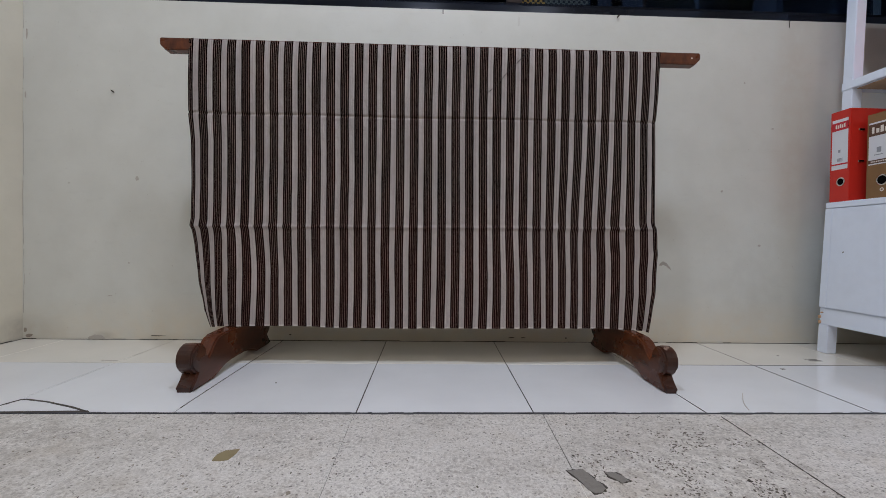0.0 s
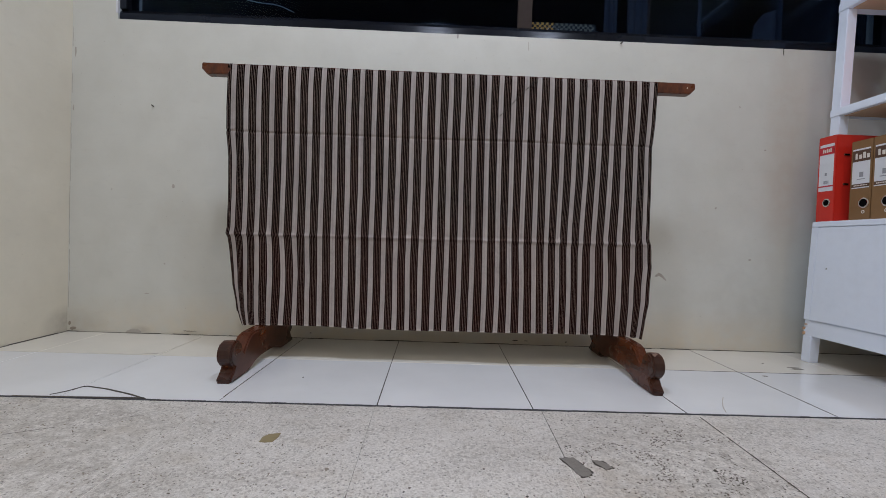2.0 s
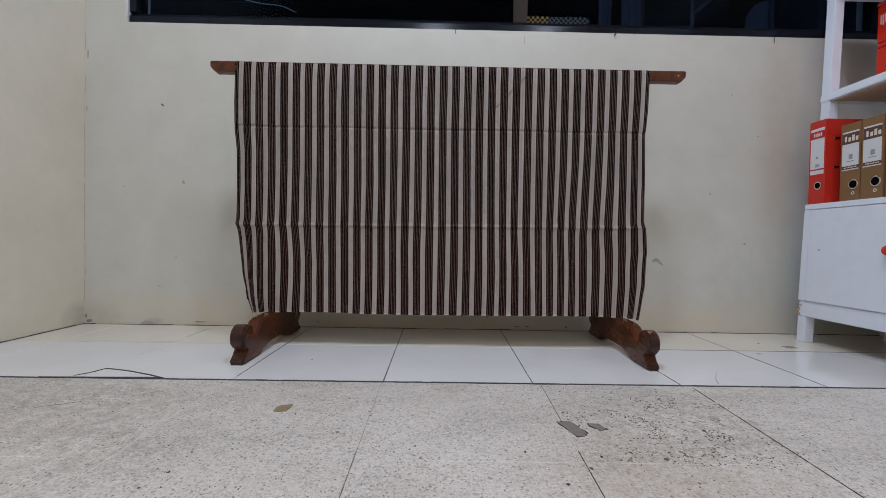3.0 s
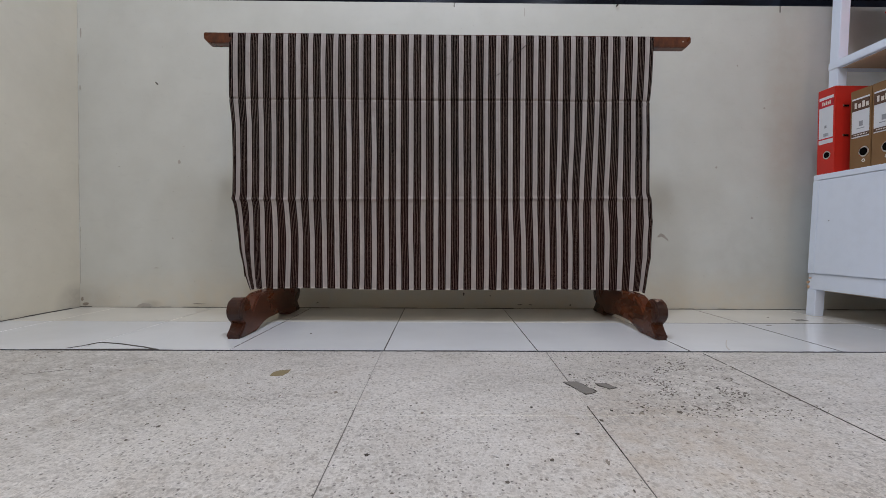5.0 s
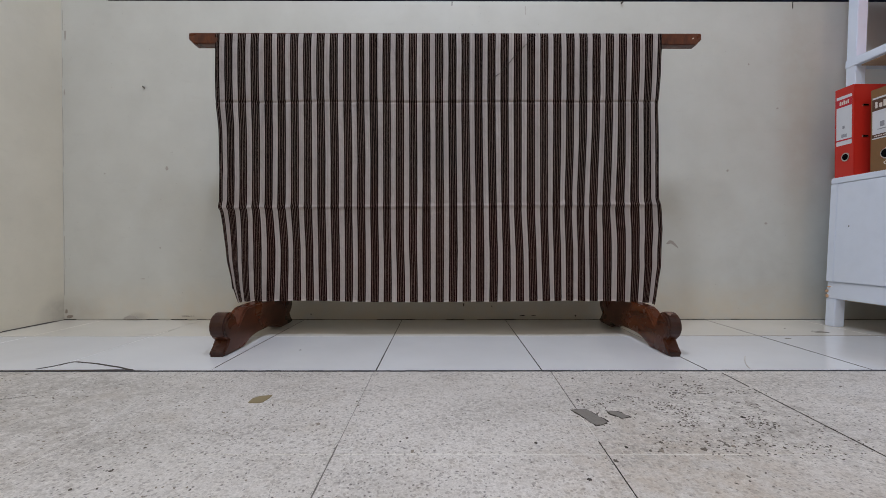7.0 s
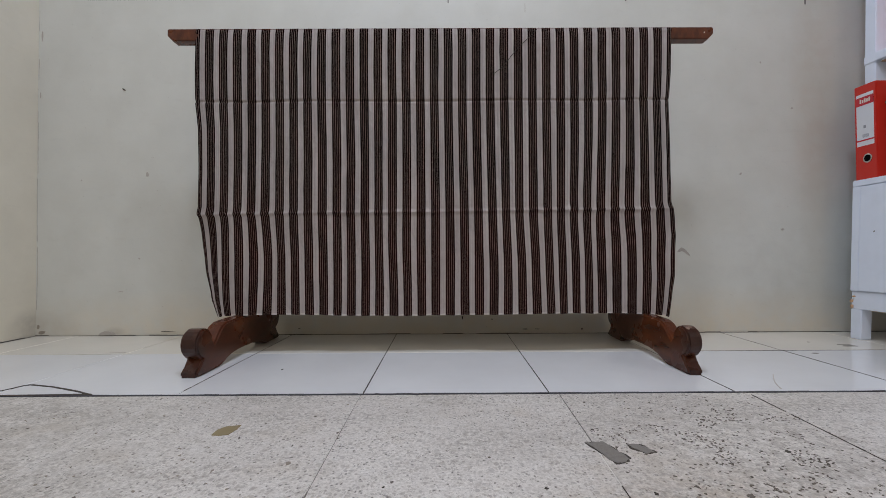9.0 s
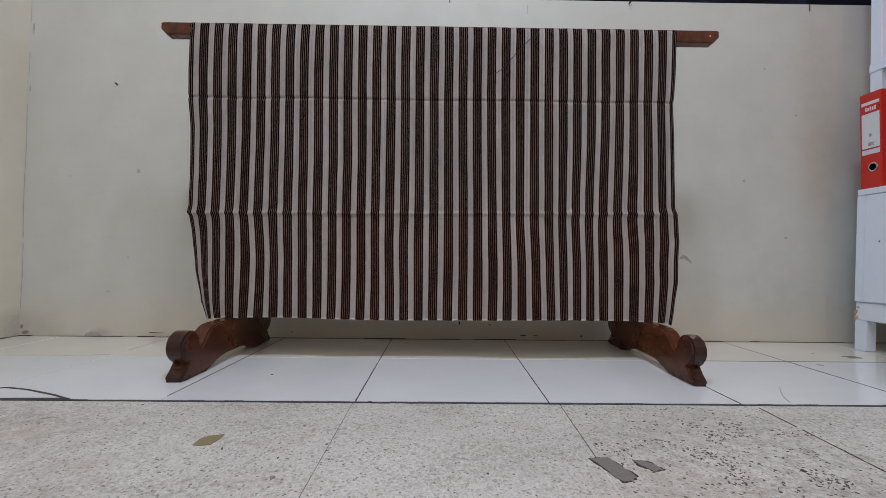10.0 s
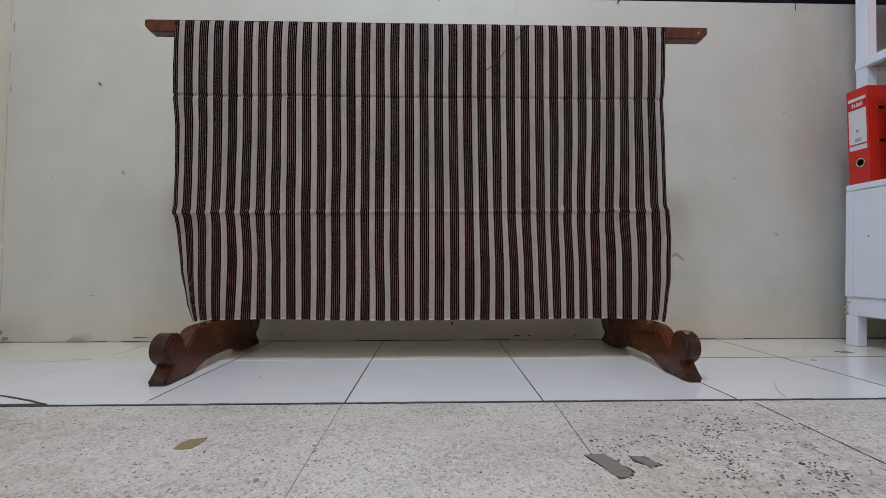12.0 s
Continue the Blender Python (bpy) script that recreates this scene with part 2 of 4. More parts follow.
def striped_weave():
    """Light stripes between dark bands that carry four thin lines each, woven along the cloth."""
    m = Nodes("striped_weave", 0.85)
    uv = m.coord("UV")
    u, v, _ = m.xyz(uv)
    jit = m.math("MULTIPLY", m.math("SUBTRACT", m.noise(m.scaled(uv, (14, 7, 1)), 1.0, 3), 0.5), 0.0030)
    s = m.math("DIVIDE", m.math("ADD", u, jit), PITCH)
    band = m.math("FRACT", s)
    number = m.math("FLOOR", s)
    dark = m.math("MULTIPLY", m.ramp(band, 0.365, 0.380), m.ramp(band, 0.985, 1.0, 1.0, 0.0))
    # five dark threads and four lines within the band
    k = m.math("MULTIPLY", m.math("SUBTRACT", band, 0.37), 5.0 / 0.63)
    f = m.math("FRACT", m.math("ADD", k, 0.5))
    line = m.ramp(m.math("ABSOLUTE", m.math("SUBTRACT", f, 0.5)), 0.05, 0.095, 1.0, 0.0)
    inside = m.math("MULTIPLY", m.ramp(k, 0.3, 0.4), m.ramp(k, 4.6, 4.7, 1.0, 0.0))
    line = m.math("MULTIPLY", line, inside)
    tone = m.add("ShaderNodeTexWhiteNoise", 0, {"noise_dimensions": "1D"}, W=number)
    patch = m.ramp(m.noise(m.scaled(uv, (14, 5, 1)), 1.0, 4), 0.35, 0.7)
    light = m.mix(patch, (0.375, 0.344, 0.336), (0.490, 0.452, 0.440))
    yarn = m.add("ShaderNodeTexWhiteNoise", 0, {"noise_dimensions": "1D"}, W=m.math("FLOOR", m.math("MULTIPLY", u, 640.0)))
    thread = m.math("ADD", m.math("MULTIPLY", yarn, 0.5), m.math("MULTIPLY", m.noise(m.scaled(uv, (240, 40, 1)), 1.0, 4), 0.5))
    light = m.mix(m.ramp(thread, 0.25, 0.75, 0.0, 0.62), light, (0.25, 0.22, 0.215))
    faded = m.math("MULTIPLY", patch, 0.5)
    black = m.mix(m.math("ADD", m.math("MULTIPLY", tone, 0.5), faded), (0.0040, 0.0028, 0.0031), (0.0100, 0.0050, 0.0045))
    warm = m.add("ShaderNodeTexWhiteNoise", 0, {"noise_dimensions": "1D"}, W=m.math("ADD", number, 51.3))
    thin = m.mix(tone, (0.24, 0.175, 0.150), (0.32, 0.265, 0.235))
    thin = m.mix(m.ramp(warm, 0.4, 0.9, 0.0, 0.6), thin, (0.29, 0.25, 0.225))
    # redder low down, warm floor bounce put into the colour, and in random patches
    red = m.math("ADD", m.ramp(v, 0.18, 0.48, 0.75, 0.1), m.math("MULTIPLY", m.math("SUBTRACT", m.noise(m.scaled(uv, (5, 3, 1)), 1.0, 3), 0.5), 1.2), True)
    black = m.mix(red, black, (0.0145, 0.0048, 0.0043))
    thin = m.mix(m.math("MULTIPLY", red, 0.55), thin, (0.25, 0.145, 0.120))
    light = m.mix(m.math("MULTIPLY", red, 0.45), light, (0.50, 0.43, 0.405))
    # hem highlight, put into the light stripes as a paler edge
    light = m.mix(m.ramp(v, 0.002, 0.006, 0.5, 0.0), light, (0.80, 0.76, 0.74))
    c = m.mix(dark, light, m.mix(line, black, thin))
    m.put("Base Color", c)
    m.put("Specular IOR Level", 0.0)
    weave = m.math("MULTIPLY", m.noise(m.scaled(uv, (700, 900, 1)), 1.0, 2), 1.0)
    pucker = m.noise(m.scaled(uv, (70, 26, 1)), 1.0, 3)
    crumple = m.noise(m.scaled(uv, (22, 15, 1)), 1.0, 5, 0.6)
    m.bump(m.math("ADD", m.math("ADD", m.math("MULTIPLY", weave, 0.25), pucker), m.math("MULTIPLY", crumple, 1.6)), 0.9, 0.0060)
    return m.mat


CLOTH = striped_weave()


def stained_wood():
    m = Nodes("varnished_red_brown_wood", 0.3)
    v = m.coord()
    grain = m.noise(m.scaled(v, (60, 6, 26)), 1.0, 6, 0.65)
    broad = m.noise(v, 9, 4)
    c = m.mix(m.ramp(grain, 0.3, 0.7), (0.042, 0.010, 0.0045), (0.165, 0.045, 0.014))
    c = m.mix(m.ramp(broad, 0.35, 0.7, 0.0, 0.55), c, (0.055, 0.016, 0.009))
    # darker at both ends of the feet
    reach = m.math("ABSOLUTE", m.xyz(v)[1])
    end_dark = m.math("MULTIPLY", m.ramp(m.math("ADD", reach, m.math("MULTIPLY", broad, 0.05)), 0.245, 0.285), 0.75)
    c = m.mix(end_dark, c, (0.022, 0.011, 0.009))
    worn = m.ramp(m.noise(v, 45, 6, 0.7), 0.62, 0.72)
    c = m.mix(m.math("MULTIPLY", worn, 0.30), c, (0.30, 0.15, 0.09))
    m.put("Base Color", c)
    m.put("Roughness", m.ramp(broad, 0.3, 0.7, 0.20, 0.36))
    m.put("Specular IOR Level", 0.35)
    m.bump(grain, 0.12, 0.001)
    return m.mat


WOOD = stained_wood()
WORN_VARNISH = simple("worn_varnish", (0.20, 0.135, 0.105), 0.6, vary=0.35, scale=160)
WHITE_WOOD = simple("white_painted_wood", (0.76, 0.825, 0.94), 0.35, vary=0.05, scale=22, bump=0.15)
BARE_WOOD = simple("bare_wood_chip", (0.42, 0.27, 0.16), 0.8, vary=0.35, scale=150)
UNDERSIDE = simple("raw_board", (0.46, 0.32, 0.22), 0.8, vary=0.2, scale=18)
RED_PLASTIC = simple("red_binder_cover", (0.56, 0.025, 0.015), 0.42, vary=0.06, scale=40, bump=0.1)
RED_GLOSS = simple("red_plastic", (0.68, 0.03, 0.012), 0.22, vary=0.05, scale=30)
BROWN_CARD = simple("brown_binder_cover", (0.215, 0.115, 0.045), 0.55, vary=0.10, scale=60, bump=0.1)
PAPER = simple("white_label_paper", (0.68, 0.70, 0.74), 0.6, vary=0.04, scale=40)
LABEL_RED = simple("label_red_print", (0.50, 0.02, 0.035), 0.5, vary=0.05)
LABEL_BROWN = simple("label_brown_print", (0.10, 0.050, 0.030), 0.5, vary=0.05)
PRINT_PALE = simple("pale_print", (0.70, 0.66, 0.60), 0.5, vary=0.05)
PRINT_GREY = simple("grey_print", (0.28, 0.29, 0.32), 0.6, vary=0.1)
METAL = simple("nickel", (0.62, 0.60, 0.57), 0.25, 1.0)
HOLE = simple("dark_hole", (0.005, 0.005, 0.005), 0.9, gloss=0.0)
PAGES = simple("paper_edges", (0.60, 0.58, 0.52), 0.8, vary=0.12, scale=200)
ALU = simple("dark_aluminium", (0.010, 0.011, 0.015), 0.17, 0.35, vary=0.15, scale=12)
# blue tint put in to make the rail's glints cooler than the rear lamps
ALU.node_tree.nodes["Principled BSDF"].inputs["Specular Tint"].default_value = (0.45, 0.62, 1.0, 1)
ALU_PALE = simple("brown_aluminium", (0.040, 0.031, 0.028), 0.7, 0.0, gloss=0.1)
# near black stands in for the missing light beyond the glass
NIGHT = simple("unlit_room_darkness", (0.010, 0.014, 0.025), 0.9, vary=0.5, scale=4, gloss=0.0)
CABLE = simple("pale_cable", (0.35, 0.42, 0.48), 0.5)
# fabrics and metal dimmed in colour, as things in the dark
GREY_CLOTH = simple("dimmed_grey_fabric", (0.045, 0.05, 0.065), 0.9, gloss=0.05, vary=0.3, scale=12)
BROWN_CLOTH = simple("dimmed_brown_fabric", (0.05, 0.032, 0.028), 0.9, gloss=0.05, vary=0.3, scale=12)
BLUE_METAL = simple("dimmed_blue_grey_metal", (0.05, 0.06, 0.085), 0.6, 0.0, gloss=0.1)
PALE_SQUARE = simple("dim_white_square", (0.17, 0.145, 0.105), 0.7, vary=0.5, scale=14, gloss=0.1)
YELLOW = simple("ochre_square", (0.90, 0.30, 0.06), 0.7, vary=0.5, scale=14, gloss=0.1)
BLACK = simple("black_square", (0.01, 0.01, 0.012), 0.7)
THREAD = simple("black_thread", (0.012, 0.010, 0.010), 0.9)
LAMP_WHITE = simple("lamp_housing", (0.75, 0.76, 0.77), 0.4, vary=0.03)


def glass():
    """Thin dark-tinted window glass: clear straight through, with a weak mirror on top."""
    m = Nodes("tinted_glass", 0.02)
    clear = m.tree.nodes.new("ShaderNodeBsdfTransparent")
    clear.inputs["Color"].default_value = (0.50, 0.60, 0.72, 1)
    gloss = m.tree.nodes.new("ShaderNodeBsdfGlossy")
    gloss.inputs["Roughness"].default_value = 0.03
    gloss.inputs["Color"].default_value = (0.40, 0.50, 0.60, 1)
    both = m.tree.nodes.new("ShaderNodeMixShader")
    m.tree.links.new(m.add("ShaderNodeFresnel", 0, None, IOR=1.22), both.inputs[0])
    m.tree.links.new(clear.outputs[0], both.inputs[1])
    m.tree.links.new(gloss.outputs[0], both.inputs[2])
    m.tree.links.new(both.outputs[0], m.tree.nodes["Material Output"].inputs["Surface"])
    return m.mat


GLASS = glass()


def diffuser():
    m = Nodes("lamp_diffuser", 0.4)
    m.put("Base Color", (0.9, 0.9, 0.9))
    m.put("Emission Color", (0.86, 0.885, 1.0))
    m.put("Emission Strength", 2.5)
    return m.mat


DIFFUSER = diffuser()


# ---- mesh helpers ----
def part(name, bm, material, parent=None, label="", smooth=False):
    """Links a bmesh as one mesh object, under a thing if one is given."""
    me = bpy.data.meshes.new(name)
    bmesh.ops.recalc_face_normals(bm, faces=bm.faces)
    bm.to_mesh(me)
    bm.free()
    me.materials.append(material)
    if smooth:
        me.polygons.foreach_set("use_smooth", [True] * len(me.polygons))
    ob = new(name, me)
    if parent is not None:
        ob.parent = parent
    if label:
        tagged(ob, label)
    return ob


def box(lo, hi, bevel=0.0, segments=2, bm=None):
    bm = bm or bmesh.new()
    r = bmesh.ops.create_cube(bm, size=1.0)
    size = [b - a for a, b in zip(lo, hi)]
    mid = [(a + b) / 2 for a, b in zip(lo, hi)]
    bmesh.ops.transform(bm, verts=r["verts"], matrix=Matrix.Translation(mid) @ Matrix.Diagonal((*size, 1)))
    if bevel:
        edges = list({e for v in r["verts"] for e in v.link_edges})
        bmesh.ops.bevel(bm, geom=edges, offset=bevel, segments=segments, affect="EDGES")
    return bm


def slab(points, axis, lo, hi, bevel=0.0, segments=2):
    """A flat outline pushed out along an axis (0 x, 1 y, 2 z). Points give the other two coordinates in order."""
    bm = bmesh.new()

    def place(p, a):
        q = list(p)
        q.insert(axis, a)
        return q
    base = [bm.verts.new(place(p, lo)) for p in points]
    face = bm.faces.new(base)
    r = bmesh.ops.extrude_face_region(bm, geom=[face])
    move = [0, 0, 0]
    move[axis] = hi - lo
    vs = [g for g in r["geom"] if isinstance(g, bmesh.types.BMVert)]
    bmesh.ops.translate(bm, verts=vs, vec=move)
    if bevel:
        rim = [e for e in bm.edges if abs(e.verts[0].co[axis] - e.verts[1].co[axis]) < 1e-6]
        bmesh.ops.bevel(bm, geom=rim, offset=bevel, segments=segments, affect="EDGES")
    return bm


def rod(a, b, r, sides=16, r2=None, bm=None):
    bm = bm or bmesh.new()
    a, b = Vector(a), Vector(b)
    turn = (b - a).to_track_quat("Z", "Y").to_matrix().to_4x4()
    bmesh.ops.create_cone(bm, cap_ends=True, segments=sides, radius1=r, radius2=r if r2 is None else r2, depth=(b - a).length,
                          matrix=Matrix.Translation((a + b) / 2) @ turn)
    return bm


def ring(centre, axis, r, thick, sides=28):
    """A metal eyelet round a hole."""
    bm = bmesh.new()
    prof = [(r - thick, 0), (r - thick, 0.6 * thick), (r, 0.9 * thick), (r + thick, 0.4 * thick), (r + thick, 0)]
    turn = Vector(axis).to_track_quat("Z", "Y").to_matrix().to_4x4()
    turn = Matrix.Translation(centre) @ turn
    rows = []
    for i in range(sides):
        t = 2 * math.pi * i / sides
        rows.append([bm.verts.new(turn @ Vector((p * math.cos(t), p * math.sin(t), h))) for p, h in prof])
    for i in range(sides):
        a, b = rows[i], rows[(i + 1) % sides]
        for j in range(len(prof)):
            k = (j + 1) % len(prof)
            bm.faces.new((a[j], b[j], b[k], a[k]))
    return bm


def blob(cx, cz, w, h, seed, n=9):
    """An uneven little outline."""
    rnd = random.Random(seed)
    return [(cx + w / 2 * math.cos(2 * math.pi * i / n) * rnd.uniform(0.6, 1.1), cz + h / 2 * math.sin(2 * math.pi * i / n) * rnd.uniform(0.6, 1.1)) for i in range(n)]


def thing(name, at, label, category, group="", kind="", turn=0):
    ob = new(name)
    ob.matrix_world = pose(*at, 0, 0, turn)
    return tagged(ob, label, category, group, kind)


# ---- the room ----
LEFT, RIGHT, NEAR = -1.36, 2.10, -4.6
WALL_Y = -0.014
WIN_L, WIN_R, WIN_B, WIN_T = -1.18, 2.09, 1.289, 2.35


def structure(name, bm, material, label, category):
    return tagged(part(name, bm, material), label, category, kind="structure")


bm = box((LEFT - 0.15, WALL_Y, -0.1), (RIGHT + 0.15, WALL_Y + 0.14, WIN_B))
box((LEFT - 0.15, WALL_Y, WIN_B), (WIN_L, WALL_Y + 0.14, WIN_T), bm=bm)
box((WIN_R, WALL_Y, WIN_B), (RIGHT + 0.15, WALL_Y + 0.14, WIN_T), bm=bm)
box((LEFT - 0.15, WALL_Y, WIN_T), (RIGHT + 0.15, WALL_Y + 0.14, CEIL), bm=bm)
wall_north = structure("wall_north", bm, WALL_BACK, "cream painted plaster wall with scuffs, grey smudges and painted shade by the shelf", "wall")
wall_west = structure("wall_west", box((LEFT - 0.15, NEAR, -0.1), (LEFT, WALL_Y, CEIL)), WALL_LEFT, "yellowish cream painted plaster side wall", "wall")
structure("wall_east", box((RIGHT, NEAR, -0.1), (RIGHT + 0.15, WALL_Y, CEIL)), EAST, "unseen side wall behind the shelf, white to bounce neutral light", "wall")
structure("wall_south", box((LEFT - 0.15, NEAR - 0.15, -0.1), (RIGHT + 0.15, NEAR - 0.001, CEIL)), PLAIN, "unseen end wall, beige to bounce warm light", "wall")
structure("ceiling", box((LEFT - 0.15, NEAR - 0.15, CEIL), (RIGHT + 0.15, WALL_Y + 0.14, CEIL + 0.1)), CEILING, "unseen ceiling, beige to bounce warm light", "ceiling")

# marks on the wall
MARKS = [(-0.939, 0.615, 0.012, 0.022), (-1.19, 0.593, 0.007, 0.006), (-0.968, 0.293, 0.007, 0.007), (-1.037, 0.167, 0.022, 0.005),
         (1.418, 1.037, 0.007, 0.008), (1.335, 0.606, 0.009, 0.011), (1.492, 0.392, 0.014, 0.010), (1.536, 0.859, 0.012, 0.008),
         (-1.345, 1.15, 0.008, 0.05), (-1.35, 0.92, 0.006, 0.03)]
for i, (mx, mz, w, h) in enumerate(MARKS):
    part("paint_chip", slab(blob(mx, mz, w, h, i), 1, WALL_Y - 0.0012, WALL_Y + 0.001), CHIP, wall_north)
for i, (mx, mz, w, h) in enumerate(((0.263, 0.061, 0.007, 0.016), (0.376, 0.055, 0.008, 0.005), (0.718, 0.016, 0.008, 0.008), (0.503, 0.017, 0.028, 0.004), (0.548, 0.017, 0.02, 0.003),
                                   (-0.358, 0.023, 0.010, 0.004), (-0.862, 0.0155, 0.066, 0.003), (-1.335, 0.014, 0.03, 0.016), (-1.350, 0.034, 0.012, 0.02))):
    part("scuff", slab(blob(mx, mz, w, h, 80 + i, 11), 1, WALL_Y - 0.0012, WALL_Y + 0.001), CRACK if i < 7 else GRIT_PALE, wall_north)
half_disc = [(-1.086 + 0.031 * math.cos(math.pi * k / 12), 0.002 + 0.016 * math.sin(math.pi * k / 12) * (1 + 0.1 * math.sin(k * 2.1))) for k in range(13)]
part("plaster_lump", slab(half_disc, 1, WALL_Y - 0.006, WALL_Y + 0.001, 0.002, 2), CHIP, wall_north, "lump of grey plaster at the foot of the wall")
part("paint_chip", slab([(1.086, 0.308), (1.092, 0.316), (1.102, 0.325), (1.116, 0.318), (1.132, 0.300), (1.136, 0.290), (1.126, 0.297), (1.114, 0.306), (1.104, 0.311), (1.095, 0.307)], 1,
                        WALL_Y - 0.0014, WALL_Y + 0.001), CHIP, wall_north)
for px, lo, hi in ((0.215, 1.272, 1.288), (1.595, 1.262, 1.288)):
    part("pencil_mark", box((px - 0.0018, WALL_Y - 0.001, lo), (px + 0.0018, WALL_Y + 0.001, hi)), CRACK, wall_north)
part("pencil_mark", box((0.5105, WALL_Y - 0.001, 1.235), (0.5125, WALL_Y + 0.001, 1.27)), CHIP, wall_north)
part("nail", rod((-1.027, WALL_Y + 0.01, 0.936), (-1.027, WALL_Y - 0.012, 0.941), 0.0022, 10), NAIL, wall_north, "rusty nail stub")
part("nail", rod((0.9, WALL_Y + 0.01, 1.283), (0.9, WALL_Y - 0.014, 1.280), 0.003, 10), NAIL, wall_north, "small bent nail")

# cracked corner joint
rnd = random.Random(5)
for lo, hi in ((0.10, 0.34), (0.36, 0.60), (0.62, 0.86), (0.98, 1.06), (1.17, 1.25)):
    bm = bmesh.new()
    z, xs = lo, LEFT + 0.003
    while z < hi:
        z2 = z + rnd.uniform(0.02, 0.05)
        w = rnd.uniform(0.0006, 0.0016)
        box((xs, WALL_Y - 0.001, z), (xs + w, WALL_Y + 0.001, min(z2, hi)), bm=bm)
        xs += rnd.uniform(-0.001, 0.001)
        z = z2
    part("crack", bm, CHIP, wall_north)

# open joint along the foot of the walls
rnd = random.Random(8)


def foot_joint(name, along, lo, hi):
    bm = bmesh.new()
    s = lo
    while s < hi:
        e = min(hi, s + rnd.uniform(0.03, 0.12))
        h, d = rnd.uniform(0.0006, 0.0032), rnd.uniform(0.001, 0.004)
        if along == "x":
            box((s, WALL_Y - d, -0.002), (e, WALL_Y + 0.001, h), bm=bm)
        else:
            box((LEFT - 0.001, s, -0.002), (LEFT + d, e, h), bm=bm)
        s = e
    return structure(name, bm, CRACK, "dark open joint between wall and floor tiles", "joint")


foot_joint("baseboard_joint", "x", LEFT, RIGHT)
foot_joint("baseboard_joint", "y", -2.4, WALL_Y)

# ---- floor ----
EDGE_Y = -0.706
TILE, TX0 = 0.403, 0.014
floor = structure("floor", box((LEFT, NEAR, -0.1), (RIGHT, WALL_Y, -0.0009)), DARK_GROUT,
                  "worn speckled terrazzo floor with glossy white tiles along the wall", "floor")


def tile(lo, hi, y0, y1, material, name, gap, seed=0):
    """One tile between two joints; lo and hi give the joints' x at any y."""
    r = random.Random(seed)
    j = [r.uniform(-0.0005, 0.0005) for _ in range(4)]
    y0, y1 = y0 + gap, y1 - gap
    pts = [(lo(y0) + gap + j[0], y0 + j[1]), (hi(y0) - gap + j[2], y0 + j[3]), (hi(y1) - gap + j[1], y1 + j[0]), (lo(y1) + gap + j[3], y1 + j[2])]
    return part(name, slab(pts, 2, -0.02, 0.0, 0.0007, 1), material, floor)


def joint(near_y, near_x, far_y, far_x):
    """A straight joint, kept within the room."""
    return lambda y: max(LEFT, min(RIGHT, near_x + (far_x - near_x) * (y - near_y) / (far_y - near_y)))


ROW_Y = -0.320
# how far each joint drifts sideways on its way to the wall
DRIFT = {-1: 0.004, 0: -0.002, 1: 0.015, 2: 0.014, 3: 0.022}
WHITE_JOINTS = [joint(EDGE_Y, TX0 + i * TILE, WALL_Y, TX0 + i * TILE + DRIFT.get(i, 0.0)) for i in range(-4, 7)]
for i, (lo, hi) in enumerate(zip(WHITE_JOINTS, WHITE_JOINTS[1:])):
    if hi(ROW_Y) - lo(ROW_Y) > 0.02:
        tile(lo, hi, ROW_Y, WALL_Y, CREAM_TILE, "cream_tile", 0.0009, i + 36)
        tile(lo, hi, EDGE_Y + 0.002, ROW_Y, WHITE_TILE, "white_tile", 0.0010, i + 66)
crack_line = [(-0.820, -0.690), (-0.800, -0.664), (-0.787, -0.627), (-0.775, -0.624), (-0.712, -0.640), (-0.629, -0.672), (-0.572, -0.700),
              (-0.580, -0.700), (-0.632, -0.6765), (-0.714, -0.6445), (-0.775, -0.6295), (-0.784, -0.632), (-0.797, -0.667), (-0.817, -0.690)]
part("tile_crack", slab(crack_line, 2, -0.002, 0.0012), CRACK, floor, "dark crack round a broken tile corner")
part("tile_crack", slab([(-0.90, -0.7025), (-0.74, -0.699), (-0.58, -0.694), (-0.57, -0.702), (-0.74, -0.706), (-0.90, -0.707)], 2, -0.002, 0.0012), CRACK, floor)
arc = [(1.004, -0.576), (0.988, -0.597), (0.972, -0.619), (0.956, -0.643), (0.944, -0.665), (0.934, -0.688)]
part("tile_crack", slab(arc + [(ax - 0.0028, ay - 0.0005) for ax, ay in reversed(arc)], 2, -0.002, 0.0008), CHIP, floor)
for fx, fy, w, h in ((-0.825, -0.299, 0.06, 0.004), (-0.92, -0.316, 0.018, 0.005), (1.30, -0.36, 0.020, 0.012), (1.42, -0.20, 0.012, 0.008), (1.50, -0.245, 0.05, 0.008)):
    part("tile_scratch", slab(blob(fx, fy, w, h, int(fx * 50)), 2, -0.002, 0.0009), CHIP if fx < 0 else GREY_FILL, floor)
part("tile_crack", slab(blob(1.50, -0.262, 0.055, 0.02, 3), 2, -0.002, 0.001), GREY_FILL, floor)
part("tile_crack", slab(blob(-0.235, -0.505, 0.006, 0.006, 3), 2, -0.002, 0.001), CRACK, floor)

# dark uneven seam between the two floors
bm = bmesh.new()
rnd = random.Random(11)
s = LEFT
while s < RIGHT:
    e = min(RIGHT, s + rnd.uniform(0.008, 0.05))
    box((s, EDGE_Y - rnd.uniform(0.0018, 0.0070), -0.004), (e, EDGE_Y + rnd.uniform(0.0022, 0.0048), 0.0007), bm=bm)
    s = e
part("floor_seam", bm, DARK_GROUT, floor)

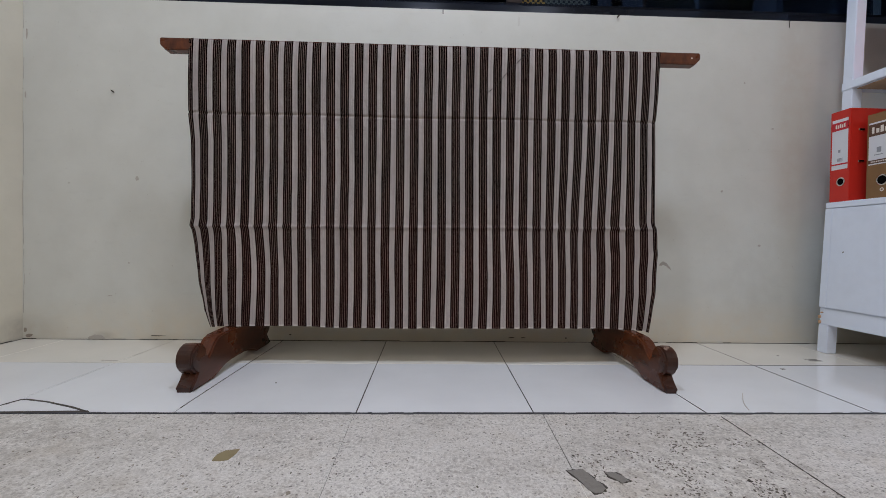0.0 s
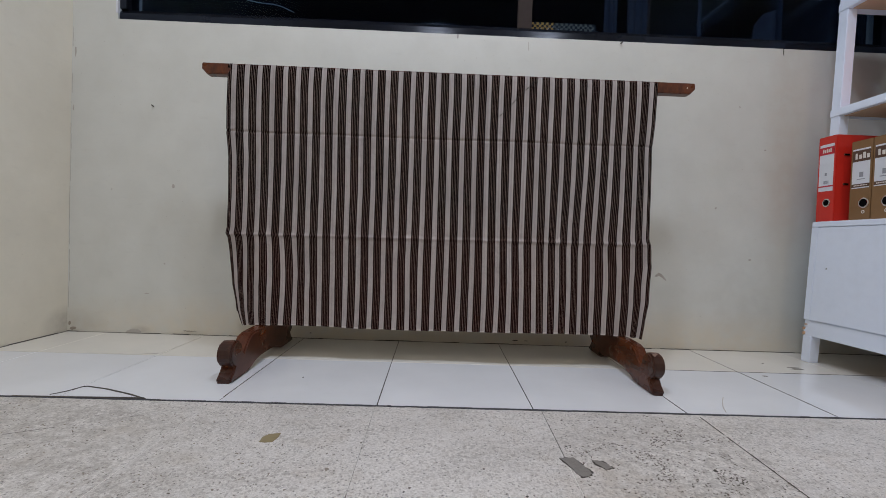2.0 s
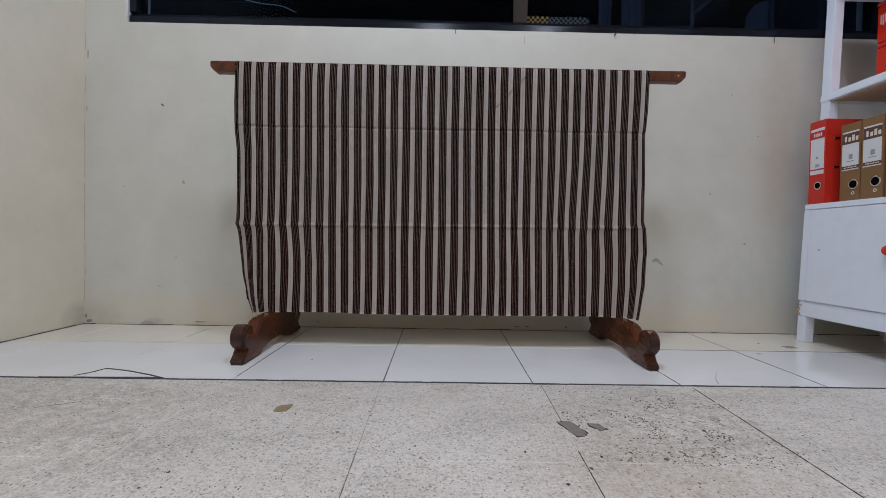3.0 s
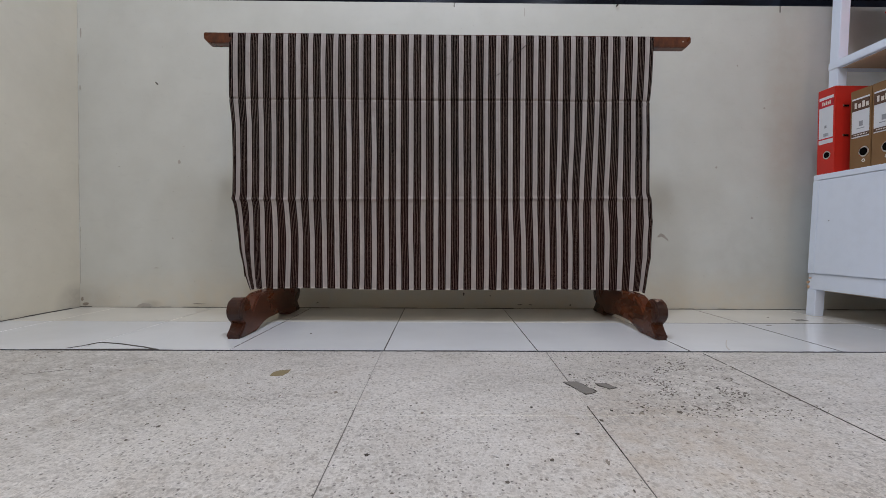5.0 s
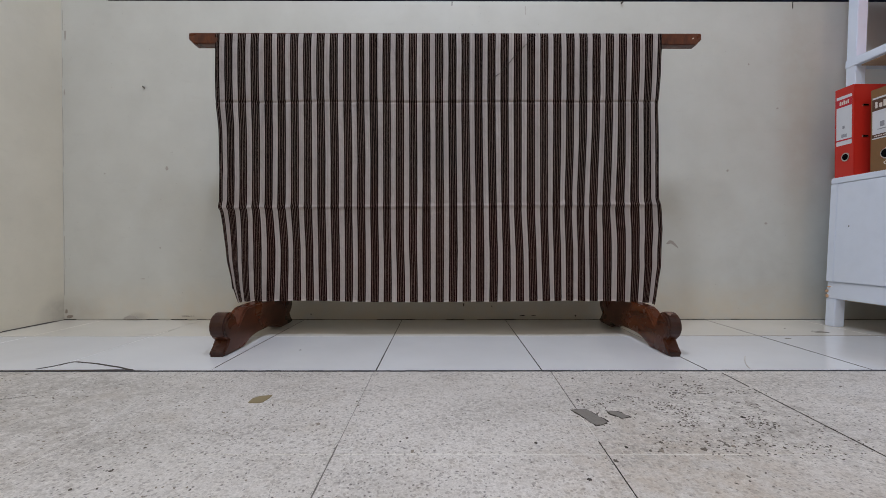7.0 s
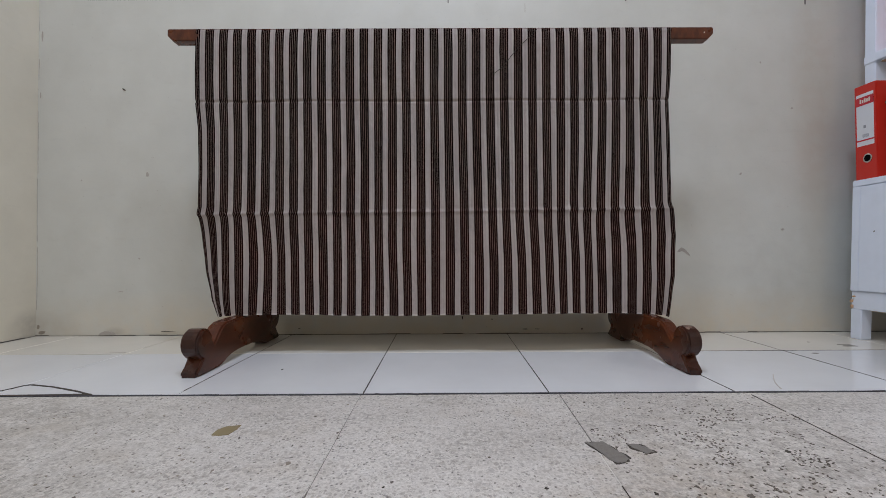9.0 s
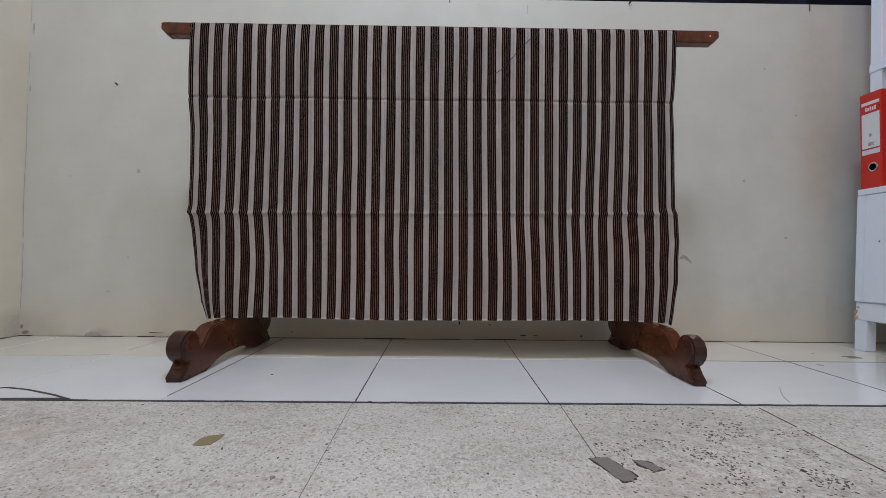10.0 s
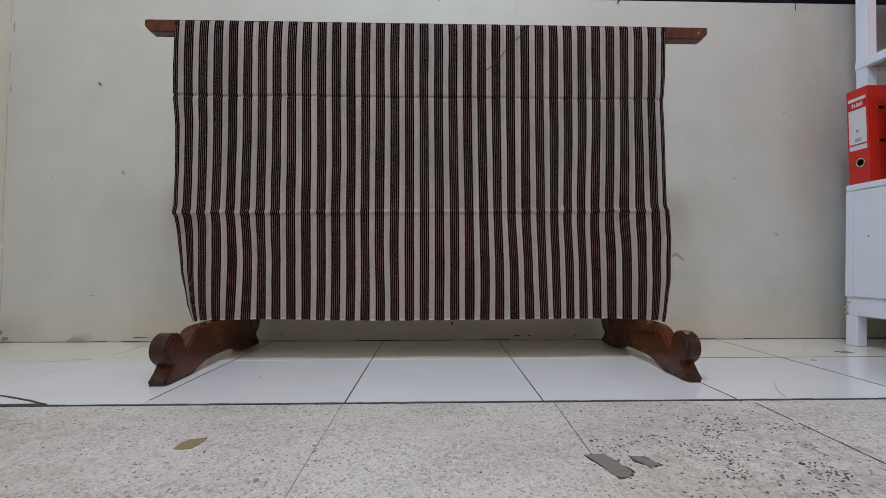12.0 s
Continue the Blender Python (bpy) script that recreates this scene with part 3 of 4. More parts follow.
TZ, ZX0 = 0.411, 0.014
part("grout", box((LEFT, NEAR, -0.002), (RIGHT, EDGE_Y - 0.004, -0.0006)), GREY_GROUT, floor, "grey grout")
LEAN = {0: 0.008, 1: -0.042, 2: -0.065}
GREY_JOINTS = [joint(EDGE_Y, ZX0 + i * TZ + {1: 0.011, 2: 0.005}.get(i, -0.003), EDGE_Y - 1.0, ZX0 + i * TZ + LEAN.get(i, 0.0)) for i in range(-4, 7)]
for r in range(0, 10):
    y1 = EDGE_Y - 0.004 - r * TZ + (0.012 if r else 0)
    y0 = max(NEAR, EDGE_Y + 0.008 - (r + 1) * TZ)
    for i, (lo, hi) in enumerate(zip(GREY_JOINTS, GREY_JOINTS[1:])):
        if hi(y0) - lo(y0) > 0.02 and y1 - y0 > 0.02:
            tile(lo, hi, y0, y1, TERRAZZO, "terrazzo_tile", 0.0007, 96 + r * 20 + i)


def rough(points, seed, amount=0.0016, cuts=5):
    """The same outline with crumbled edges."""
    r = random.Random(seed)
    out = []
    for (ax, ay), (bx, by) in zip(points, points[1:] + points[:1]):
        for k in range(cuts):
            f = k / cuts
            out.append((ax + (bx - ax) * f + r.uniform(-amount, amount), ay + (by - ay) * f + r.uniform(-amount, amount)))
    return out


def grit(name, count, place, lo, hi, material, seed):
    """Many small dark flecks trodden into the terrazzo, as one mesh."""
    r = random.Random(seed)
    bm = bmesh.new()
    made = 0
    while made < count:
        gx, gy, chance = place(r)
        if r.random() > chance or gy > EDGE_Y - 0.008:
            continue
        w, h, t, n = r.uniform(lo, hi), r.uniform(lo, hi) * 1.3, r.uniform(0, 3.1), r.randint(5, 7)
        vs = []
        for k in range(n):
            a = 2 * math.pi * k / n
            px, py = w / 2 * math.cos(a) * r.uniform(0.5, 1.1), h / 2 * math.sin(a) * r.uniform(0.5, 1.1)
            vs.append(bm.verts.new((gx + px * math.cos(t) - py * math.sin(t), gy + px * math.sin(t) + py * math.cos(t), 0.0006)))
        bm.faces.new(vs)
        made += 1
    ex = bmesh.ops.extrude_face_region(bm, geom=list(bm.faces))
    bmesh.ops.translate(bm, verts=[g for g in ex["geom"] if isinstance(g, bmesh.types.BMVert)], vec=(0, 0, -0.0016))
    ob = part(name, bm, material, floor)
    return tagged(ob, kind="stuff")


def worn_place(r):
    gx, gy = r.gauss(0.66, 0.13), r.gauss(-0.95, 0.11)
    clump = noise.noise(Vector((gx * 16, gy * 16, 2.0)))
    inside = 0.43 < gx < 0.83 and gy > -1.118
    return gx, gy, (0.9 if clump > 0.1 else 0.12) if inside else 0.04


def left_place(r):
    gx, gy = r.uniform(-1.2, 0.0), r.uniform(-1.25, -0.72)
    return gx, gy, 0.9 if noise.noise(Vector((gx * 9, gy * 9, 5.0))) > 0.2 else 0.08


def near_place(r):
    return r.uniform(-1.0, 1.3), r.uniform(-1.6, -0.72), 1.0


def joint_dirt(a, b, lo, hi, keep, seed, material):
    """Broken dark line of dirt lying in a joint."""
    r = random.Random(seed)
    a, b = Vector((*a, 0)), Vector((*b, 0))
    way = (b - a).normalized()
    side = Vector((-way.y, way.x, 0))
    bm = bmesh.new()
    s, total = 0.0, (b - a).length
    while s < total:
        e = min(total, s + r.uniform(0.008, 0.035))
        if r.random() < keep:
            w, w2 = r.uniform(lo, hi) / 2, r.uniform(lo, hi) / 2
            p, q2 = a + way * s, a + way * e
            ring_pts = [p + side * w, q2 + side * w2, q2 - side * w2, p - side * w]
            bot = [bm.verts.new((c.x, c.y, -0.001)) for c in ring_pts]
            top = [bm.verts.new((c.x, c.y, 0.0005)) for c in ring_pts]
            bm.faces.new(top)
            for k in range(4):
                bm.faces.new((bot[k], bot[(k + 1) % 4], top[(k + 1) % 4], top[k]))
        s = e
    return part("joint_dirt", bm, material, floor)


def tile_joint_dirt(i, y0, y1, *rest):
    line = WHITE_JOINTS[i + 4]
    return joint_dirt((line(y0), y0), (line(y1), y1), *rest)


def grey_joint_dirt(i, y0, y1, *rest):
    line = GREY_JOINTS[i + 4]
    return joint_dirt((line(y0), y0), (line(y1), y1), *rest)


tile_joint_dirt(2, EDGE_Y, ROW_Y, 0.0010, 0.0022, 0.95, 1, CRACK)
tile_joint_dirt(2, ROW_Y, WALL_Y, 0.0006, 0.0013, 1.0, 21, GREY_FILL)
tile_joint_dirt(3, EDGE_Y, ROW_Y, 0.0020, 0.0040, 1.0, 2, CRACK)
tile_joint_dirt(3, ROW_Y, WALL_Y, 0.0006, 0.0013, 1.0, 22, GREY_FILL)
tile_joint_dirt(1, EDGE_Y, WALL_Y, 0.0008, 0.0016, 0.95, 3, CRACK)
tile_joint_dirt(0, EDGE_Y, WALL_Y, 0.0012, 0.0026, 1.0, 4, CRACK)
tile_joint_dirt(-1, EDGE_Y + 0.03, WALL_Y, 0.0006, 0.0012, 1.0, 5, CRACK)
tile_joint_dirt(-2, ROW_Y + 0.05, WALL_Y, 0.0005, 0.0010, 0.9, 23, CHIP)
joint_dirt((0.86, ROW_Y), (RIGHT, ROW_Y), 0.0016, 0.0034, 0.95, 6, CRACK)
joint_dirt((LEFT, ROW_Y), (-0.45, ROW_Y), 0.0008, 0.0012, 1.0, 7, PAGES)
grey_joint_dirt(2, EDGE_Y - 0.004, -1.25, 0.0014, 0.0036, 0.95, 8, CRACK)
grey_joint_dirt(1, EDGE_Y - 0.004, -0.95, 0.0004, 0.0018, 0.92, 9, GREY_FILL)
grey_joint_dirt(1, -1.07, -1.25, 0.0008, 0.0016, 1.0, 10, CRACK)
grey_joint_dirt(1, -1.25, -1.7, 0.0006, 0.0012, 1.0, 15, GREY_FILL)
grey_joint_dirt(0, EDGE_Y - 0.004, -1.08, 0.0003, 0.0007, 1.0, 11, GREY_FILL)
grey_joint_dirt(0, -1.08, -1.7, 0.0008, 0.0020, 1.0, 14, GREY_FILL)
joint_dirt((-0.72, -0.905), (-0.52, -0.80), 0.0008, 0.0020, 0.7, 13, GREY_FILL)

part("floor_patch", slab([(-0.199, -0.910), (-0.200, -0.890), (-0.192, -0.876), (-0.180, -0.873), (-0.169, -0.869), (-0.168, -0.886), (-0.172, -0.908), (-0.186, -0.912)], 2, -0.002, 0.0012), OCHRE, floor, "ochre filler patch")
for rim, rim_seed in (([(0.412, -0.9465), (0.4415, -0.9415), (0.4600, -0.998), (0.449, -1.0118), (0.431, -1.0138)], 1),
                      ([(0.4725, -0.9505), (0.4932, -0.9522), (0.508, -0.980), (0.490, -0.9858), (0.4765, -0.969)], 2)):
    part("patch_rim", slab(rough(rim, rim_seed + 20, 0.0022), 2, -0.002, 0.0008), CRACK, floor)
part("floor_patch", slab(rough([(0.413, -0.948), (0.440, -0.943), (0.458, -0.998), (0.448, -1.010), (0.432, -1.012)], 1), 2, -0.002, 0.0012), GREY_FILL, floor, "grey filler patch")
part("floor_patch", slab(rough([(0.474, -0.952), (0.492, -0.954), (0.506, -0.980), (0.490, -0.984), (0.478, -0.968)], 2), 2, -0.002, 0.0012), GREY_FILL, floor, "grey filler patch")
grit("grit", 640, worn_place, 0.0014, 0.0052, GRIT, 3)
grit("grit", 260, left_place, 0.0015, 0.0052, GRIT_PALE, 4)
grit("grit", 110, near_place, 0.002, 0.0060, GRIT, 5)
SPOTS = [(0.062, -1.237, 0.014), (0.307, -1.250, 0.010), (0.378, -1.255, 0.013), (0.365, -1.175, 0.009), (0.511, -1.074, 0.011), (0.498, -1.100, 0.010), (0.451, -1.089, 0.011),
         (0.564, -1.096, 0.012), (0.615, -1.086, 0.010), (0.705, -0.981, 0.014), (-0.271, -1.152, 0.010), (-0.036, -1.006, 0.009), (0.441, -0.897, 0.009), (0.419, -1.128, 0.010),
         (0.577, -1.149, 0.007), (0.318, -1.075, 0.008), (-0.05, -0.95, 0.006), (0.13, -1.10, 0.008), (0.11, -1.07, 0.007), (0.24, -1.30, 0.008)]
for i, (sx, sy, w) in enumerate(SPOTS):
    part("pit", slab(rough(blob(sx, sy, w * (0.55 + 0.3 * (i % 2)), w * (0.6 + 0.25 * (i % 3)), 30 + i, 7), i, w * 0.09, 2), 2, -0.002, 0.0009), (CRACK, GRIT, GRIT_PALE)[i % 3], floor)

# ---- window ----
FY = WALL_Y + 0.012
window_1 = thing("window_1", (0, 0, 0), "dark aluminium sliding window with tinted glass onto a dark room", "window", kind="structure")
rail = [(FY - 0.004, WIN_B + 0.001), (FY - 0.004, WIN_B + 0.030), (FY + 0.008, WIN_B + 0.046), (FY + 0.07, WIN_B + 0.046), (FY + 0.07, WIN_B + 0.001)]
part("window_sill", slab(rail, 0, WIN_L + 0.001, WIN_R - 0.001, 0.001, 1), ALU, window_1, "glossy dark bottom rail")
part("window_frame", box((WIN_L + 0.001, FY - 0.004, WIN_B + 0.047), (WIN_L + 0.030, FY + 0.07, WIN_T - 0.001), 0.002), ALU, window_1)
part("window_frame", box((WIN_R - 0.030, FY - 0.004, WIN_B + 0.047), (WIN_R - 0.001, FY + 0.07, WIN_T - 0.001), 0.002), ALU, window_1)
part("window_frame", box((WIN_L + 0.031, FY - 0.004, WIN_T - 0.04), (WIN_R - 0.031, FY + 0.07, WIN_T - 0.001), 0.002), ALU, window_1)
part("caulk", box((WIN_L - 0.007, WALL_Y - 0.0015, WIN_B + 0.025), (WIN_L + 0.0005, WALL_Y + 0.02, WIN_T)), PAPER, window_1, "white sealant bead")
part("stile", box((0.467, FY + 0.012, WIN_B + 0.047), (0.527, FY + 0.036, WIN_T - 0.041), 0.003), ALU_PALE, window_1, "dark brown aluminium sash stile")
for a, b, gy in ((WIN_L + 0.031, 0.466, FY + 0.022), (0.528, WIN_R - 0.031, FY + 0.030)):
    pane = part("pane", box((a, gy, WIN_B + 0.047), (b, gy + 0.004, WIN_T - 0.041)), GLASS, window_1)
    pane.visible_shadow = False

# the dark room behind the glass: a backdrop box, darkness put into its colour
BACK = 1.6
structure("backdrop_room", box((LEFT - 0.4, BACK, 0.6), (RIGHT + 0.4, BACK + 0.1, 2.9)), NIGHT, "backdrop wall coloured near black for the unlit room beyond the window", "wall")
structure("backdrop_ceiling", box((LEFT - 0.4, WALL_Y + 0.141, 2.8), (RIGHT + 0.4, BACK, 2.9)), NIGHT, "backdrop ceiling coloured near black for the unlit room beyond the window", "ceiling")
structure("backdrop_floor", box((LEFT - 0.4, WALL_Y + 0.141, 0.6), (RIGHT + 0.4, BACK, 0.7)), NIGHT, "backdrop floor coloured near black for the unlit room beyond the window", "floor")
structure("backdrop_side", box((LEFT - 0.5, WALL_Y + 0.141, 0.7), (LEFT - 0.4, BACK, 2.8)), NIGHT, "backdrop side wall coloured near black for the unlit room beyond the window", "wall")
structure("backdrop_side", box((RIGHT + 0.4, WALL_Y + 0.141, 0.7), (RIGHT + 0.5, BACK, 2.8)), NIGHT, "backdrop side wall coloured near black for the unlit room beyond the window", "wall")
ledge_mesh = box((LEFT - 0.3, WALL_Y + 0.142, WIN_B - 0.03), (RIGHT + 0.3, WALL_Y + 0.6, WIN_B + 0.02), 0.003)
ledge = tagged(part("ledge", ledge_mesh, NIGHT), "shelf board coloured near black behind the window", "shelf", kind="structure")
LZ = WIN_B + 0.02

band = thing("checkered_band", (0, 0, 0), "ochre, white and black checkered band standing behind the window", "fabric band")
BZ = WIN_B + 0.0465
part("backing", box((0.532, 0.0535, BZ), (0.815, 0.0575, BZ + 0.054), 0.0005), BLACK, band)
q = 0.0105
# ochre columns also carry the light on that end; the others are dimmed
for i in range(26):
    for j in range(5):
        if (i + j) % 2 == 0:
            part("square", box((0.535 + i * q, 0.0522, BZ + 0.001 + j * q), (0.535 + (i + 1) * q, 0.0534, BZ + 0.001 + (j + 1) * q)), YELLOW if i < 9 else PALE_SQUARE, band)


def hanging(name, x0, x1, y, z0, z1, material, label, seed):
    bm = bmesh.new()
    r = random.Random(seed)
    n = 14
    ph = r.uniform(0, 6)
    rows = []
    for k in range(8):
        z = z0 + (z1 - z0) * k / 7
        rows.append([bm.verts.new((x0 + (x1 - x0) * i / n, y + 0.012 * math.sin(i * 1.3 + ph) * (1 - 0.3 * k / 7), z + (0.02 * math.sin(i * 0.5 + ph) if k == 0 else 0))) for i in range(n + 1)])
    for a, b in zip(rows, rows[1:]):
        for i in range(n):
            bm.faces.new((a[i], a[i + 1], b[i + 1], b[i]))
    ob = part(name, bm, material, smooth=True)
    mod = ob.modifiers.new("thickness", "SOLIDIFY")
    mod.thickness = 0.003
    return tagged(ob, label, "fabric")


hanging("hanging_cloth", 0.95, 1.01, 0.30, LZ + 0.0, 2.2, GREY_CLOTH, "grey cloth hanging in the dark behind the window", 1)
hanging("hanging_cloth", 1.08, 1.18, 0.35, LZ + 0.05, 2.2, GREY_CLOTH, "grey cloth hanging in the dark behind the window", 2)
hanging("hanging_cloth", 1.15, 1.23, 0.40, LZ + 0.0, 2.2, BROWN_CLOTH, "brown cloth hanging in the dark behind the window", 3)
easel = thing("folding_stand", (0, 0, 0), "blue-grey metal folding stand behind the window", "stand")
part("leg", rod((1.42, 0.30, LZ), (1.425, 0.30, 2.1), 0.008, 10), BLUE_METAL, easel)
part("brace", rod((1.42, 0.318, 1.548), (1.70, 0.318, 1.79), 0.007, 10), BLUE_METAL, easel)
screen = thing("pale_board", (0, 0, 0), "dim blue-grey board leaning behind the window", "board")
part("board", slab([(1.764, LZ), (1.905, LZ), (1.905, 1.705), (1.835, 1.68), (1.79, 1.62)], 1, 0.42, 0.43), BLUE_METAL, screen)
part("post", box((1.906, 0.40, LZ), (1.922, 0.42, 2.0), 0.002), BLUE_METAL, screen)
crate = thing("red_crate", (0, 0, 0), "dull red crate in the dark behind the window", "crate")
part("body", box((-0.05, 0.45, LZ), (0.36, 0.62, LZ + 0.10), 0.006), simple("dimmed_red", (0.05, 0.012, 0.010), 0.7, gloss=0.05), crate)
curve = bpy.data.curves.new("cable", "CURVE")
curve.dimensions, curve.bevel_depth, curve.bevel_resolution = "3D", 0.0022, 3
sp = curve.splines.new("BEZIER")
sp.bezier_points.add(3)
for p, co in zip(sp.bezier_points, ((-0.80, 0.17, 1.505), (-0.70, 0.17, 1.483), (-0.60, 0.17, 1.472), (-0.53, 0.17, 1.445))):
    p.co = co
    p.handle_left_type = p.handle_right_type = "AUTO"
curve.materials.append(CABLE)
tagged(new("cable", curve), "thin pale cable lying behind the window", "cable")


# ---- ceiling lamps ----
def ceiling_lamp(x, y):
    lamp = thing("ceiling_light", (x, y, CEIL - 0.001), "white fluorescent ceiling lamp, switched on", "ceiling lamp", "fluorescent ceiling lamps")
    part("housing", box((-0.13, -0.32, -0.05), (0.13, 0.32, 0), 0.006), LAMP_WHITE, lamp)
    part("diffuser", box((-0.11, -0.29, -0.08), (0.11, 0.29, -0.0505), 0.012), DIFFUSER, lamp, "glowing diffuser")
    return lamp


first = ceiling_lamp(*LAMPS[0][:2])
for lx, ly, lw, lc in LAMPS[1:]:
    copy_thing(first, pose(lx, ly, CEIL - 0.001))

# ---- cloth stand ----
STAND = (0.186, -0.318)
BAR_TOP, BAR_H, BAR_D, BAR_HALF = 1.000, 0.037, 0.032, 0.842
stand = thing("cloth_stand", (STAND[0], STAND[1], 0), "varnished red-brown wooden cloth stand with scrolled feet", "stand")
pts = [(-BAR_HALF, BAR_TOP - 0.003), (-BAR_HALF + 0.004, BAR_TOP), (BAR_HALF - 0.004, BAR_TOP), (BAR_HALF, BAR_TOP - 0.003),
       (BAR_HALF, BAR_TOP - 0.020), (BAR_HALF - 0.016, BAR_TOP - BAR_H), (-BAR_HALF + 0.016, BAR_TOP - BAR_H), (-BAR_HALF, BAR_TOP - 0.020)]
bar = part("crossbar", slab(pts, 1, -BAR_D / 2, BAR_D / 2, 0.002, 2), WOOD, stand)
part("peg", rod((BAR_HALF - 0.028, -BAR_D / 2 - 0.0006, BAR_TOP - 0.017), (BAR_HALF - 0.028, -BAR_D / 2 + 0.01, BAR_TOP - 0.017), 0.0022, 10), PRINT_PALE, bar, "pale peg end")


def foot_outline():
    """Half of the scrolled foot from the toe to the middle, mirrored to the other end. Pairs of (along, up)."""
    half = [(0.262, 0.0), (0.263, 0.012), (0.246, 0.027), (0.236, 0.040)]
    cx, cz, r = 0.227, 0.0785, 0.0375
    for k in range(0, 15):
        t = radians(-62 + k * 17.2)
        half.append((cx + r * math.cos(t), cz + r * math.sin(t)))
    half += [(0.180, 0.070), (0.168, 0.080), (0.150, 0.099), (0.135, 0.110), (0.118, 0.115), (0.08, 0.1165), (0.040, 0.117)]
    under = [(0.0, 0.024), (0.045, 0.0235), (0.08, 0.020), (0.11, 0.013), (0.135, 0.004), (0.15, 0.0)]
    top = half + [(-a, b) for a, b in reversed(half)]
    bottom = [(-a, b) for a, b in reversed(under[1:])] + under
    return top + bottom


def foot(x0, x1, turn):
    out = foot_outline()
    mid = (x0 + x1) / 2
    ob = part("foot", slab([(-a, b) for a, b in out], 0, x0 - mid, x1 - mid, 0.005, 3), WOOD, stand, "scrolled wooden foot")
    ob.matrix_local = pose(mid, 0, 0, 0, 0, turn)
    return ob


foot(-0.646, -0.603, 0.3)
right_foot = foot(0.610, 0.646, -0.9)
bm = bmesh.new()
wr = random.Random(17)
for k in range(9):
    t = radians(wr.uniform(60, 135))
    w, h, across = wr.uniform(0.003, 0.008), wr.uniform(0.003, 0.007), wr.uniform(-0.011, 0.011)
    mid = Vector((across, -0.227 - 0.0376 * math.cos(t), 0.0785 + 0.0376 * math.sin(t)))
    way = Vector((0, math.sin(t), math.cos(t)))
    out = Vector((0, -math.cos(t), math.sin(t)))
    rim = [mid + Vector((w * math.cos(a), 0, 0)) * wr.uniform(0.5, 1) + way * (h * math.sin(a) * wr.uniform(0.5, 1)) for a in (0, 0.9, 1.8, 2.7, 3.6, 4.5, 5.4)]
    lower = [bm.verts.new(p - out * 0.002) for p in rim]
    raised = [bm.verts.new(p + out * 0.0006) for p in rim]
    bm.faces.new(raised)
    for n in range(7):
        bm.faces.new((lower[n], lower[(n + 1) % 7], raised[(n + 1) % 7], raised[n]))
part("worn_varnish", bm, WORN_VARNISH, right_foot, "pale worn varnish")
for px in (-0.625, 0.632):
    part("post", box((px - 0.019, -0.011, 0.116), (px + 0.019, 0.012, BAR_TOP - BAR_H), 0.003), WOOD, stand)

# ---- striped cloth over the bar ----
CX0, CW = -0.568, 1.466
BY = STAND[1]
RIDGE, VALLEY, HEM = 0.432, 0.772, 0.118


def smooth_step(a, b, x):
    t = max(0.0, min(1.0, (x - a) / (b - a)))
    return t * t * (3 - 2 * t)


def left_edge(z):
    """How far the edge leans inwards, down the hanging front."""
    zs = [0.10, 0.12, 0.166, 0.253, 0.357, 0.415, 0.432, 0.45, 0.548, 0.686, 0.772, 0.86, 1.0]
    dx = [0.066, 0.060, 0.042, 0.024, 0.015, 0.013, 0.008, 0.011, 0.012, 0.008, -0.002, -0.003, 0.0]
    return float(np.interp(z, zs, dx))


def right_edge(z):
    zs = [0.10, 0.12, 0.233, 0.359, 0.425, 0.44, 0.46, 0.556, 0.63, 0.753, 0.78, 0.852, 0.932, 1.0]
    dx = [-0.022, -0.013, 0.008, 0.013, 0.002, -0.003, -0.008, -0.011, -0.011, -0.012, -0.010, -0.004, -0.002, 0.0]
    return float(np.interp(z, zs, dx))


# how far the stripes lean sideways, in millimetres, at a few heights across the cloth
LEAN_U = [0.0, 0.08, 0.16, 0.22, 0.30, 0.42, 0.60, 0.90, 1.00, 1.08, 1.16, 1.24, 1.325, 1.374, 1.415, 1.466]
LEAN_Z = [0.13, 0.29, 0.42, 0.58, 0.80]
LEAN_X = [[-2, -8, -2, 2, 1, 2, 3, 5, 9, 8, -1, -9, 0, 3, 3, -5],
          [0, -3, 1, 5, 3, 4, 2, 5, 6, 3, -4, -11, -4, -2, -4, -6],
          [0, 0, 0, 1, 3, 5, 1, 3, -2, -1, -8, -12, -12, -5, -3, -4],
          [0, 0, 0, 1, 3, 5, 0, 2, -1, -2, -4, -7, -5, -2, -1, 0],
          [0] * 16]


def lean_at(u):
    return [float(np.interp(u, LEAN_U, row)) for row in LEAN_X]


def drift(u, z):
    return 0.001 * float(np.interp(z, LEAN_Z, lean_at(u))) if z < 0.8 else 0.0


